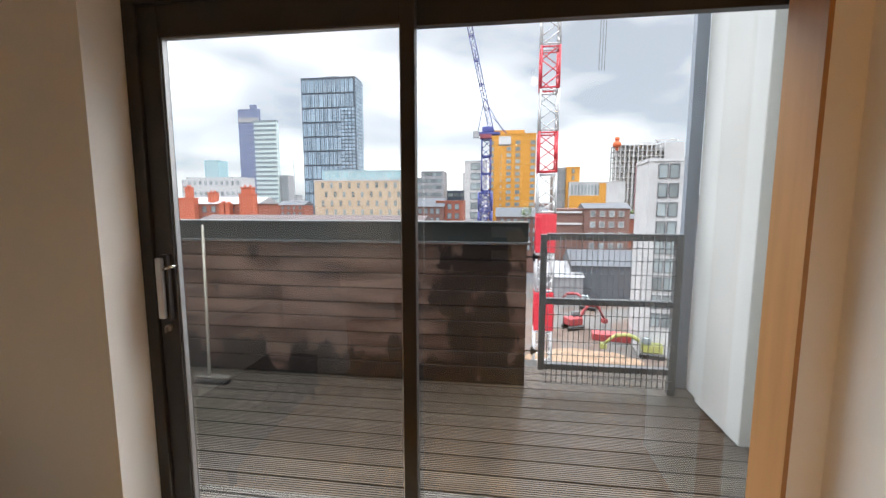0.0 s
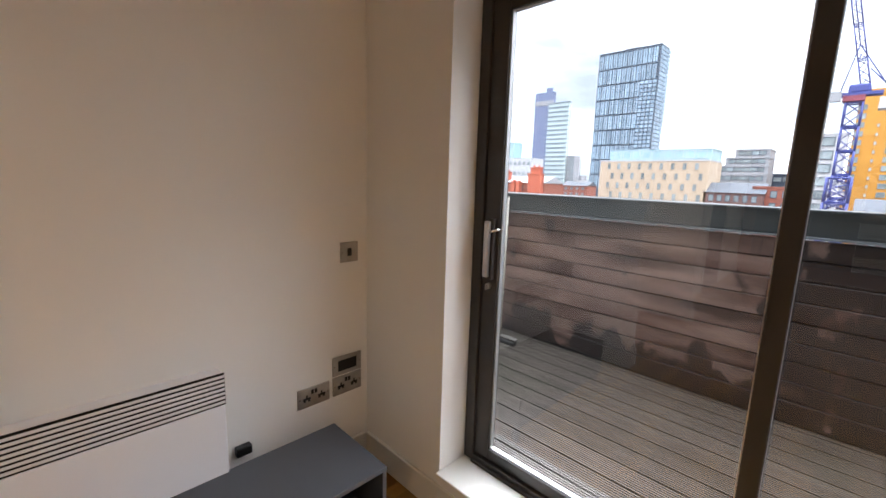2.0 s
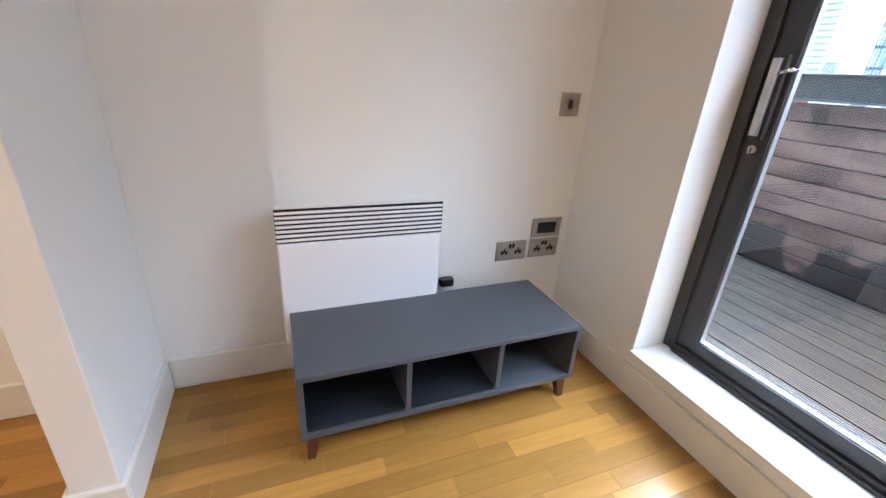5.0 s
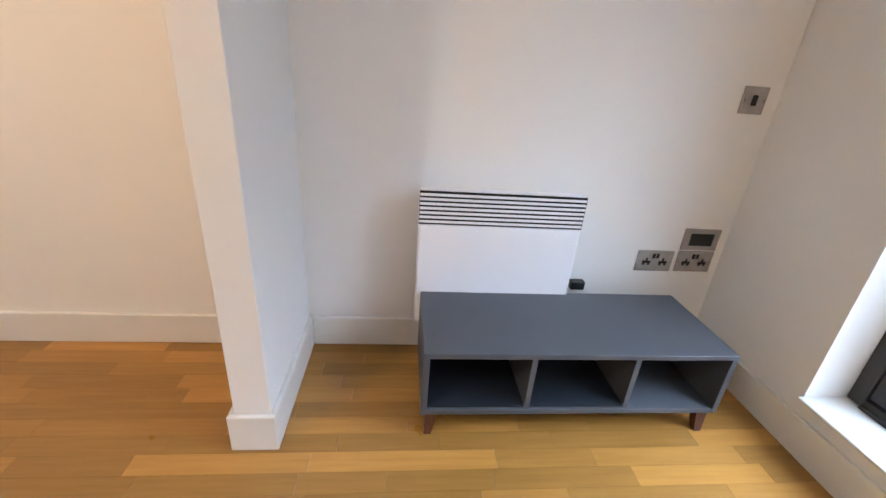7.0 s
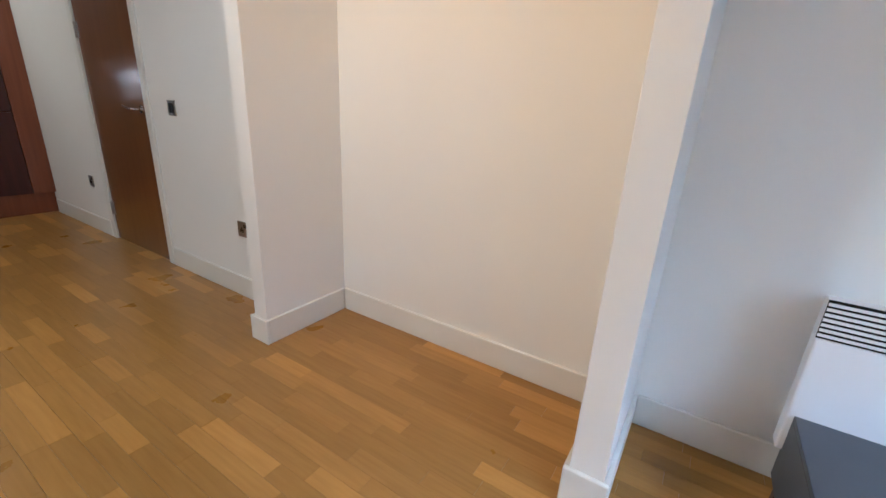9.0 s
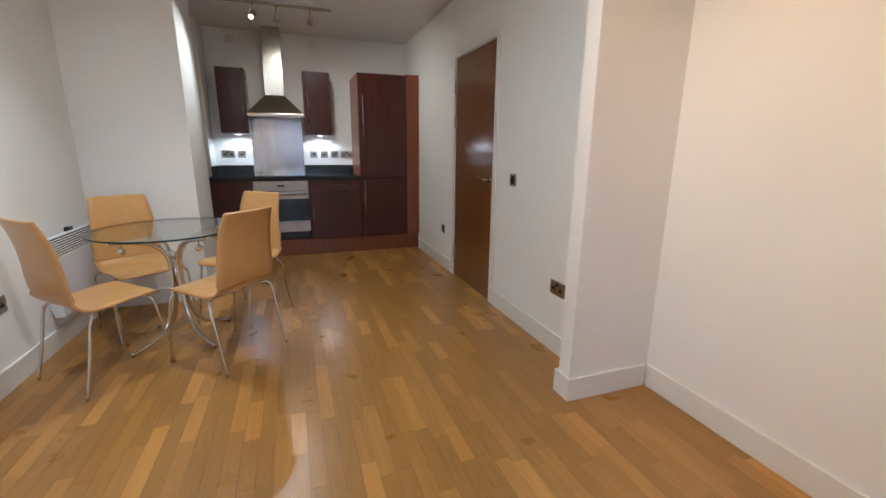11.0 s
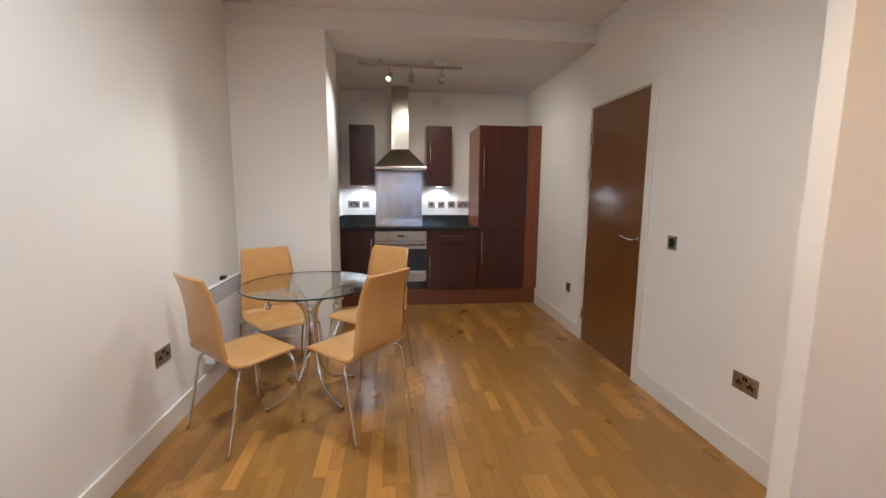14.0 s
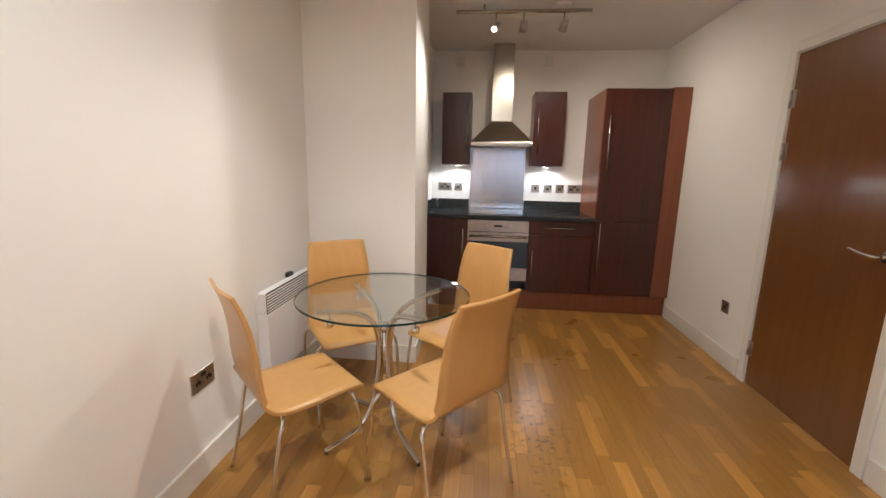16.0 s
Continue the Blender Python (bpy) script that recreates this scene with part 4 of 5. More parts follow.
    for k, (x, y) in enumerate(((26.8, 83), (28.3, 82))):
        t = thing("piling_post", "blue steel piling post on the site", "post", pose(x, y, GZ))
        slab("post", (-0.35, 0.35, -0.35, 0.35, 0, 9.0 - k), BLUEC, t, bevel=0.05)
    heap = thing("earth_heap", "orange-brown heap of spoil", "spoil heap", pose(14, 66, GZ - 0.3))
    bm = bmesh.new()
    bmesh.ops.create_icosphere(bm, subdivisions=4, radius=1.0)
    for v in bm.verts:
        v.co *= 1 + 0.18 * noise.noise(v.co * 2.3)
        v.co = Vector((v.co.x * 9, v.co.y * 4, v.co.z * 2.0))
    part("heap", bm, material("spoil_earth", (0.15, 0.095, 0.060), 0.95, other=(0.22, 0.15, 0.10), scale=0.6, amount=0.7), heap)
    structure("ground", [(-3000, 3000, -60, 4000, GZ - 0.5, GZ)], TARMAC, "dark asphalt and city ground")
    structure("ground_site", [(4, 58, 40, 128, GZ, GZ + 0.012)], EARTH, "brown churned earth of the building site")


city()


# ---- room things ----
def floor_strips():
    floor = thing("floor", "warm oak three-strip parquet floor, satin varnished", "floor")
    tagged(floor, kind="structure")
    rng = random.Random(4)
    W, near, cache, far = 0.0655, 0, {}, bmesh.new()
    rows = int((EW - WW) / W) + 1
    spans = []
    for r in range(rows):
        x0 = WW + r * W
        x1 = min(x0 + W, EW)
        lo, hi = (-5.75 if x1 > DW + 0.004 else -1.69), NW
        y = lo - rng.uniform(0.0, 0.4)
        while y < hi:
            L = rng.choice((0.24, 0.30, 0.36, 0.42, 0.48, 0.54))
            a, b = max(y, lo), min(y + L, hi)
            y += L
            if b - a > 0.01:
                spans.append((x0, x1, a, b, r))
    spans.sort(key=lambda s: math.hypot((s[0] + s[1]) / 2 + 0.3, (s[2] + s[3]) / 2 + 0.7))
    for i, (x0, x1, a, b, r) in enumerate(spans):
        g = 0.0006 if r % 3 else 0.0011
        w, L = x1 - x0, b - a
        if i < 300:
            key = (round(w, 4), round(L, 3), g)
            if key not in cache:
                bm = bmesh.new()
                block(bm, g / 2, w - g / 2, 0.0004, L - 0.0004, -0.012, 0.0)
                cache[key] = mesh_of("strip", bm, OAK)
            ob = new("strip", cache[key])
            ob.parent = floor
            ob.matrix_basis = pose(x0, a, 0)
        else:
            vs = [far.verts.new(p) for p in ((x0 + g / 2, a + 0.0004, 0), (x1 - g / 2, a + 0.0004, 0), (x1 - g / 2, b - 0.0004, 0), (x0 + g / 2, b - 0.0004, 0))]
            ws = [far.verts.new((v.co.x, v.co.y, -0.012)) for v in vs]
            far.faces.new(vs)
            for k in range(4):
                far.faces.new((vs[k], ws[k], ws[(k + 1) % 4], vs[(k + 1) % 4]))
    tagged(part("strips", far, OAK, floor), kind="stuff")


def plate(name, w, h, inserts, label, m, category="socket", mat=None):
    """A metal wall plate facing +x (local), centred, with dark inserts (y, z, w, h)."""
    t = thing(name, label, category, m)
    slab("faceplate", (0.0, 0.006, -w / 2, w / 2, -h / 2, h / 2), mat or STEELH, t, bevel=0.0015)
    for nm, y, z, iw, ih in inserts:
        slab(nm, (0.0062, 0.0085, y - iw / 2, y + iw / 2, z - ih / 2, z + ih / 2), BLACKP, t, "black " + nm, bevel=0.0008)
    for s in (-1, 1):
        bm = bmesh.new()
        rod(bm, (0.006, s * (w / 2 - 0.009), 0), (0.0072, s * (w / 2 - 0.009), 0), 0.003, seg=8)
        part("screw", bm, STEEL, t)
    return t


def socket_inserts(double=True):
    out = []
    for c in ((-0.034, 0.034) if double else (0,)):
        for nm, y, z, w, h in (("pin_hole", 0, 0.006, 0.007, 0.014), ("pin_hole", -0.010, -0.013, 0.010, 0.008), ("pin_hole", 0.010, -0.013, 0.010, 0.008)):
            out.append((nm, c + y, z, w, h))
        out.append(("socket_well", c, -0.004, 0.034, 0.010))
    for y in ((-0.008, 0.008) if double else (0.026,)):
        out.append(("rocker", y, 0.022, 0.012, 0.020))
    return out


def fittings():
    x = WW
    plate("television_outlet", 0.088, 0.088, [("insert", 0, 0, 0.020, 0.034)], "brushed steel single outlet plate on the white wall", pose(x, 1.466, 1.018), "wall outlet")
    plate("double_socket", 0.148, 0.088, socket_inserts(), "brushed steel double socket low on the alcove wall", pose(x, 1.285, 0.408))
    plate("double_socket", 0.148, 0.088, socket_inserts(), "brushed steel double socket under the data outlet", pose(x, 1.450, 0.410))
    plate("data_outlet", 0.148, 0.088, [("insert", 0, 0, 0.095, 0.050)], "brushed steel outlet plate with a dark media insert", pose(x, 1.450, 0.504), "wall outlet")
    plate("light_switch", 0.086, 0.086, [("insert", 0, 0, 0.045, 0.055)], "brushed steel light switch with a dark rocker beside the door", pose(DW, -2.712, 1.038), "switch", STEELH)
    plate("double_socket", 0.148, 0.088, socket_inserts(), "brushed steel double socket low on the door wall", pose(DW, -2.09, 0.418))
    plate("single_socket", 0.086, 0.086, socket_inserts(False), "dark metal single socket low beside the kitchen", pose(DW, -4.185, 0.418))
    plate("double_socket", 0.148, 0.088, socket_inserts(), "dark steel double socket on the wall beside the table", pose(EW, -2.672, 0.444, 0, 0, 180))
    for i, (sx, dbl) in enumerate(((1.20, True), (1.05, False), (0.21, False), (0.08, False), (-0.05, False), (-0.205, True))):
        if i == 2:
            plate("cooker_switch", 0.086, 0.086, [("rocker", 0.0, 0.0, 0.022, 0.03)], "steel switch plate above the worktop", pose(sx, BW, 1.172, 0, 0, 90), "switch")
        else:
            plate("double_socket" if dbl else "fused_switch", 0.146 if dbl else 0.086, 0.086, socket_inserts(dbl), "brushed steel socket plate above the dark worktop", pose(sx, BW, 1.172, 0, 0, 90))
    for vx in (1.06, 0.15):
        v = thing("wall_vent", "small square off-white wall vent near the kitchen ceiling", "vent", pose(vx, BW, 2.468))
        slab("frame", (-0.045, 0.045, 0.0, 0.012, -0.045, 0.045), GLOSSW, v, bevel=0.003)
        for k in range(4):
            slab("slat", (-0.032, 0.032, 0.012, 0.016, -0.032 + k * 0.018, -0.024 + k * 0.018), CEIL, v)


def panel_heater(name, label, m, w=0.583, h=0.49, d=0.075, box_side=1):
    """A slim electric panel heater against a wall at local x = 0, facing +x, from local y 0 to w and from z 0 up."""
    t = thing(name, label, "heater", m)
    bm = bmesh.new()
    block(bm, d - 0.057, d, 0, w, 0, h - 0.112, bevel=0.006, seg=2)
    part("front_panel", bm, WHITEP, t)
    bm = bmesh.new()
    for k in range(7):
        z = h - 0.106 + k * 0.0152
        block(bm, d - 0.004, d, 0, w, z, z + 0.0090, bevel=0.0010)
    block(bm, d - 0.057, d - 0.0045, 0, w, h - 0.1115, h, bevel=0.004)
    part("louvres", bm, WHITEP, t, "white louvre bars")
    # Black sheet close behind the bars stands in for shade in the slots.
    slab("slot_backing", (d - 0.004, d - 0.0015, -0.0012, w + 0.0012, h - 0.111, h + 0.0022), DARKSLOT, t, "black sheet for the shade in the slots, with a thin edge line")
    slab("back_plate", (0.0, d - 0.058, 0.02, w - 0.02, 0.03, h - 0.03), WHITEP, t, bevel=0.002)
    return t


def media_unit():
    t = thing("media_unit", "dark grey low media unit with three open compartments, walnut legs", "tv unit", pose(-1.152, 0.364, 0))
    D, W, z0, z1 = 0.362, 0.952, 0.092, 0.318
    slab("top", (0, D, 0, W, z1 - 0.018, z1), GREY, t, bevel=0.0015)
    slab("base", (0.0, D - 0.002, 0.018, W - 0.018, z0, z0 + 0.018), GREY, t, bevel=0.001)
    for y in (0, W - 0.018):
        slab("side", (0, D - 0.001, y, y + 0.018, z0, z1 - 0.0182), GREY, t, bevel=0.001)
    for y in (0.317, 0.634):
        slab("divider", (0.006, D - 0.008, y, y + 0.016, z0 + 0.0182, z1 - 0.0184), GREY, t)
    slab("back", (0, 0.006, 0.018, W - 0.018, z0 + 0.018, z1 - 0.018), SHADEG, t, "back board coloured near-black for the compartment shade")
    slab("insert_shelf", (0.008, D - 0.012, 0.019, 0.316, z0 + 0.019, z0 + 0.028), SHADEG, t, "drop-in shelf coloured near-black for the compartment shade")
    slab("insert_shelf", (0.008, D - 0.012, 0.334, 0.633, z0 + 0.019, z0 + 0.028), SHADEG, t, "drop-in shelf coloured near-black for the compartment shade")
    for x, y in ((0.035, 0.035), (D - 0.035, 0.035), (0.035, W - 0.035), (D - 0.035, W - 0.035)):
        bm = bmesh.new()
        sy = -1 if y < W / 2 else 1
        sx = -1 if x < D / 2 else 1
        vs = block(bm, x - 0.019, x + 0.019, y - 0.019, y + 0.019, 0.0, z0)
        for v in vs:
            if v.co.z < 0.01:
                v.co.x, v.co.y = x + (v.co.x - x) * 0.6 + sx * 0.010, y + (v.co.y - y) * 0.6 + sy * 0.010
        part("leg", bm, WALNUT, t, "tapered walnut leg")


def hall_door():
    t = thing("wooden_door", "closed flush brown veneered door in a white painted frame", "door", pose(DW, -3.445, 0))
    y0, y1, top = -0.4135, 0.4135, 2.05
    slab("leaf", (-0.042, 0.002, y0 + 0.003, y1 - 0.003, 0.008, top), VENEER, t, "satin reddish-brown veneered leaf", 0.0015)
    fr = [("jamb", (-0.10, -0.0005, y0 - 0.034, y0, 0, top + 0.034)), ("jamb", (-0.10, -0.0005, y1, y1 + 0.034, 0, top + 0.034)), ("head", (-0.10, -0.0005, y0, y1, top + 0.003, top + 0.034)),
          ("stop", (-0.062, -0.044, y0, y0 + 0.012, 0, top)), ("stop", (-0.062, -0.044, y1 - 0.012, y1, 0, top))]
    for nm, b in fr:
        slab(nm, b, GLOSSW, t, "white painted frame", 0.001)
    slab("architrave", (0.0003, 0.016, y0 - 0.066, y0 - 0.006, 0, top + 0.066), GLOSSW, t, "white painted architrave", 0.003)
    slab("architrave", (0.0003, 0.016, y1 + 0.006, y1 + 0.066, 0, top + 0.066), GLOSSW, t, "white painted architrave", 0.003)
    slab("architrave", (0.0003, 0.016, y0 - 0.006, y1 + 0.006, top + 0.008, top + 0.066), GLOSSW, t, "white painted architrave", 0.003)
    for z in (0.25, 1.50, 1.80):
        bm = bmesh.new()
        rod(bm, (0.010, y0 - 0.001, z - 0.05), (0.010, y0 - 0.001, z + 0.05), 0.007, seg=10)
        block(bm, 0.002, 0.006, y0 - 0.004, y0 + 0.030, z - 0.05, z + 0.05)
        part("hinge", bm, STEELH, t, "steel butt hinge")
    bm = bmesh.new()
    hy = y1 - 0.055
    rod(bm, (0.002, hy, 1.015), (0.010, hy, 1.015), 0.026, seg=24)
    tube(bm, [(0.008, hy, 1.015), (0.052, hy, 1.015), (0.060, hy - 0.012, 1.015), (0.058, hy - 0.065, 1.018), (0.054, hy - 0.135, 1.030)], 0.0085, seg=10)
    part("lever_handle", bm, CHROME, t, "polished lever handle")


def bar_handle(parent, x, y, z0, z1, upright=True):
    bm = bmesh.new()
    if upright:
        rod(bm, (x, y + 0.030, z0), (x, y + 0.030, z1), 0.006, seg=10)
        for z in (z0 + 0.04, z1 - 0.04):
            rod(bm, (x, y, z), (x, y + 0.030, z), 0.004, seg=8)
    else:
        rod(bm, (z0, y + 0.030, x), (z1, y + 0.030, x), 0.006, seg=10)
        for q in (z0 + 0.04, z1 - 0.04):
            rod(bm, (q, y, x), (q, y + 0.030, x), 0.004, seg=8)
    part("handle", bm, STEEL, parent, "brushed steel bar handle")


def cabinet(name, label, x0, x1, y0, y1, z0, z1, fronts, carcass=None, handles=()):
    """A fitted cabinet with doors on its +y face; fronts are (x0, x1, z0, z1, name, handle) in world metres."""
    cx = (x0 + x1) / 2
    t = thing(name, label, "cabinet", pose(cx, y0, z0))
    slab("carcass", (x0 - cx, x1 - cx, 0, y1 - y0 - 0.021, 0, z1 - z0), carcass or MAHOG_LIT, t, bevel=0.001)
    for a, b, c, d, nm, h in fronts:
        f = slab(nm, (a - cx + 0.0015, b - cx - 0.0015, y1 - y0 - 0.019, y1 - y0, c - z0 + 0.0015, d - z0 - 0.0015), MAHOG, t, "dark mahogany front", 0.0015)
        if h:
            if h[0] == "v":
                bar_handle(f, h[1] - cx, y1 - y0, h[2] - z0, h[3] - z0)
            else:
                bar_handle(f, h[1] - z0, y1 - y0, h[2] - cx, h[3] - cx, False)
    return t


def kitchen():
    F, WT, PZ = -5.11, 0.898, 0.195
    cabinet("wall_cabinet", "narrow dark mahogany wall cabinet with a long steel handle", 0.920, 1.212, BW, -5.45, 1.408, 2.11, [(0.920, 1.212, 1.408, 2.11, "door", ("v", 0.960, 1.53, 2.0))])
    cabinet("wall_cabinet", "narrow dark mahogany wall cabinet beside the tall unit side", -0.005, 0.300, BW, -5.45, 1.408, 2.12, [(-0.005, 0.300, 1.408, 2.12, "door", ("v", 0.256, 1.53, 2.0))])
    cabinet("tall_cabinet", "full-height dark mahogany appliance housing with two doors", -0.85, -0.28, BW, F, PZ, 2.09,
            [(-0.85, -0.282, PZ, 0.900, "door", ("v", -0.325, 0.42, 0.885)), (-0.85, -0.282, 0.903, 2.09, "door", ("v", -0.330, 1.38, 1.85))])
    t = thing("end_panel", "reddish-brown filler panel between the tall cabinet and the wall", "panel", pose(-0.930, BW, 0))
    slab("panel", (-0.078, 0.078, 0, -BW + F + 0.004, PZ, 2.10), MAHOG_LIT, t, bevel=0.001)
    cabinet("base_cabinet", "dark mahogany base cabinet with a drawer over a door", -0.278, 0.322, BW, F, PZ, WT - 0.002,
            [(-0.278, 0.322, 0.762, WT - 0.006, "drawer_front", ("h", 0.830, -0.11, 0.19)), (-0.278, 0.322, PZ, 0.759, "door", ("v", 0.285, 0.33, 0.61))])
    cabinet("base_cabinet", "dark mahogany corner base cabinet beside the oven", 0.912, 1.370, BW, F, PZ, WT - 0.002,
            [(0.912, 1.360, PZ, WT - 0.006, "door", ("v", 0.955, 0.42, 0.80))])
    p = thing("plinth", "reddish-brown kick board under the kitchen units", "plinth", pose(0.2, F - 0.05, 0))
    slab("board", (-1.208, 1.17, -0.016, 0.0, 0.0, PZ - 0.002), MAHOG_LIT, p, bevel=0.001)
    w = thing("worktop", "polished black granite-look worktop with an upstand", "worktop", pose(0, BW, WT))
    slab("slab", (-0.278, EW, 0.0, -BW + F + 0.022, 0.0, 0.037), GRANITE, w, bevel=0.003)
    slab("upstand", (-0.278, 0.330, 0.0, 0.018, 0.037, 0.140), GRANITE, w, bevel=0.001)
    slab("upstand", (0.928, 1.345, 0.0, 0.018, 0.037, 0.140), GRANITE, w, bevel=0.001)
    slab("upstand", (1.327, 1.345, 0.018, 0.34, 0.037, 0.140), GRANITE, w, bevel=0.001)
    # splashback
    s = thing("splashback", "tall brushed stainless steel splashback behind the hob", "splashback", pose(0.629, BW, 0.937))
    slab("sheet", (-0.295, 0.295, 0.0, 0.006, 0.0, 0.655), STEELS, s, bevel=0.001)
    # hob
    h = thing("hob", "black ceramic glass hob set in the worktop", "hob", pose(0.617, -5.44, 0.9352))
    slab("glass", (-0.29, 0.29, -0.255, 0.255, 0.0, 0.005), HOB, h, bevel=0.002)
    for hx, hy, r in ((-0.14, 0.12, 0.09), (0.14, 0.12, 0.075), (-0.14, -0.12, 0.075), (0.14, -0.12, 0.09)):
        bm = bmesh.new()
        for k in range(40):
            a, b = 2 * math.pi * k / 40, 2 * math.pi * (k + 1) / 40
            q = [(r, a), (r, b), (r - 0.002, b), (r - 0.002, a)]
            lo = [bm.verts.new((hx + R * math.cos(g), hy + R * math.sin(g), 0.0052)) for R, g in q]
            bm.faces.new(lo)
        part("cooking_zone", bm, STEELH, h, "thin grey zone ring")
    # oven
    o = thing("oven", "stainless steel built-in oven with two knobs and dark glass door", "oven", pose(0.617, BW, 0.295))
    W2, FY = 0.292, -BW + F
    slab("body", (-W2 + 0.01, W2 - 0.01, 0.05, FY - 0.03, 0.0, 0.585), BLACKP, o)
    slab("control_panel", (-W2, W2, FY - 0.028, FY, 0.478, 0.590), STEELH, o, "brushed steel control panel", 0.002)
    slab("display", (-0.038, 0.038, FY + 0.0003, FY + 0.002, 0.525, 0.545), BLACKP, o, "black clock display")
    for kx in (-0.12, 0.12):
        bm = bmesh.new()
        rod(bm, (kx, FY, 0.534), (kx, FY + 0.022, 0.534), 0.019, 0.016, seg=24)
        block(bm, kx - 0.003, kx + 0.003, FY + 0.022, FY + 0.028, 0.519, 0.549, bevel=0.001)
        part("knob", bm, STEELH, o, "steel control knob")
    dr = slab("oven_door", (-W2, W2, FY - 0.026, FY - 0.002, 0.118, 0.473), OVENG, o, "dark glass oven door", 0.002)
    slab("door_band", (-W2, W2, FY - 0.0018, FY + 0.002, 0.385, 0.473), STEELH, dr, "steel upper band", 0.001)
    slab("door_band", (-W2, W2, FY - 0.0018, FY + 0.001, 0.118, 0.128), STEELH, dr, "steel lower band", 0.001)
    bm = bmesh.new()
    rod(bm, (-W2 + 0.02, FY + 0.038, 0.437), (W2 - 0.02, FY + 0.038, 0.437), 0.011, seg=14)
    for s_ in (-1, 1):
        rod(bm, (s_ * (W2 - 0.05), FY, 0.437), (s_ * (W2 - 0.05), FY + 0.038, 0.437), 0.007, seg=8)
    part("door_handle", bm, STEEL, dr, "steel towel-bar handle")
    slab("lower_panel", (-W2, W2, FY - 0.024, FY, 0.0, 0.112), STEELH, o, "pale steel lower panel", 0.002)
    # hood
    c = thing("extractor_hood", "stainless steel pyramid chimney extractor hood", "cooker hood", pose(0.615, BW, 1.59))
    bm = bmesh.new()
    lip = [(-0.298, 0.0), (0.298, 0.0), (0.298, 0.49), (-0.298, 0.49)]
    topq = [(-0.105, 0.0), (0.105, 0.0), (0.105, 0.26), (-0.105, 0.26)]
    lv = [[bm.verts.new((x, y, z)) for x, y in q] for q, z in ((lip, 0.0), (lip, 0.035), (topq, 0.25))]
    for a, b in zip(lv, lv[1:]):
        for k in range(4):
            bm.faces.new((a[k], a[(k + 1) % 4], b[(k + 1) % 4], b[k]))
    bm.faces.new(lv[2])
    bmesh.ops.bevel(bm, geom=[e for e in bm.edges if not e.is_boundary], offset=0.003, segments=1, affect="EDGES")
    part("canopy", bm, STEEL, c, "brushed steel canopy")
    slab("filter", (-0.28, 0.28, 0.02, 0.47, 0.006, 0.012), STEELH, c, "grey mesh grease filter")
    slab("chimney", (-0.105, 0.105, 0.0, 0.26, 0.25, 0.60), STEEL, c, "brushed steel flue cover", 0.002)
    slab("upper_chimney", (-0.100, 0.100, 0.0, 0.255, 0.6005, KZ - 1.59), STEEL, c, "brushed steel flue cover", 0.002)
    # under-cabinet lights
    for lx in (1.05, 0.13):
        u = thing("cabinet_lamp", "small round lit lamp under the wall cabinet", "lamp", pose(lx, -5.62, 1.408))
        bm = bmesh.new()
        rod(bm, (0, 0, -0.010), (0, 0, 0), 0.034, seg=24)
        part("rim", bm, STEEL, u)
        bm = bmesh.new()
        rod(bm, (0, 0, -0.0115), (0, 0, -0.0102), 0.027, seg=24)
        part("diffuser", bm, LEDG, u, "glowing diffuser")
    # washing machine round the corner
    wm = thing("washing_machine", "white washing machine tucked under the worktop end", "washing machine", pose(1.70, -5.40, 0))
    slab("casing", (-0.30, 0.29, -0.36, 0.24, 0.01, 0.880), WHITEP, wm, bevel=0.008, seg=2)
    slab("fascia", (-0.29, 0.28, 0.24, 0.252, 0.73, 0.84), WHITEP, wm, "white control fascia", 0.004)
    bm = bmesh.new()
    rod(bm, (-0.02, 0.24, 0.45), (-0.02, 0.265, 0.45), 0.17, 0.15, seg=32)
    part("porthole", bm, BLACKP, wm, "dark round door")
    for fx in (-0.25, 0.24):
        for fy in (-0.30, 0.19):
            bm = bmesh.new()
            rod(bm, (fx, fy, 0), (fx, fy, 0.011), 0.02, seg=10)
            part("foot", bm, BLACKP, wm)
    # glass tumbler by the corner
    g = thing("glass_bottle", "small clear glass jar standing on the worktop", "jar", pose(1.26, -5.60, 0.9352))
    bm = bmesh.new()
    rod(bm, (0, 0, 0), (0, 0, 0.09), 0.022, seg=18)
    rod(bm, (0, 0, 0.0902), (0, 0, 0.115), 0.012, seg=14)
    part("body", bm, TABLEG, g)


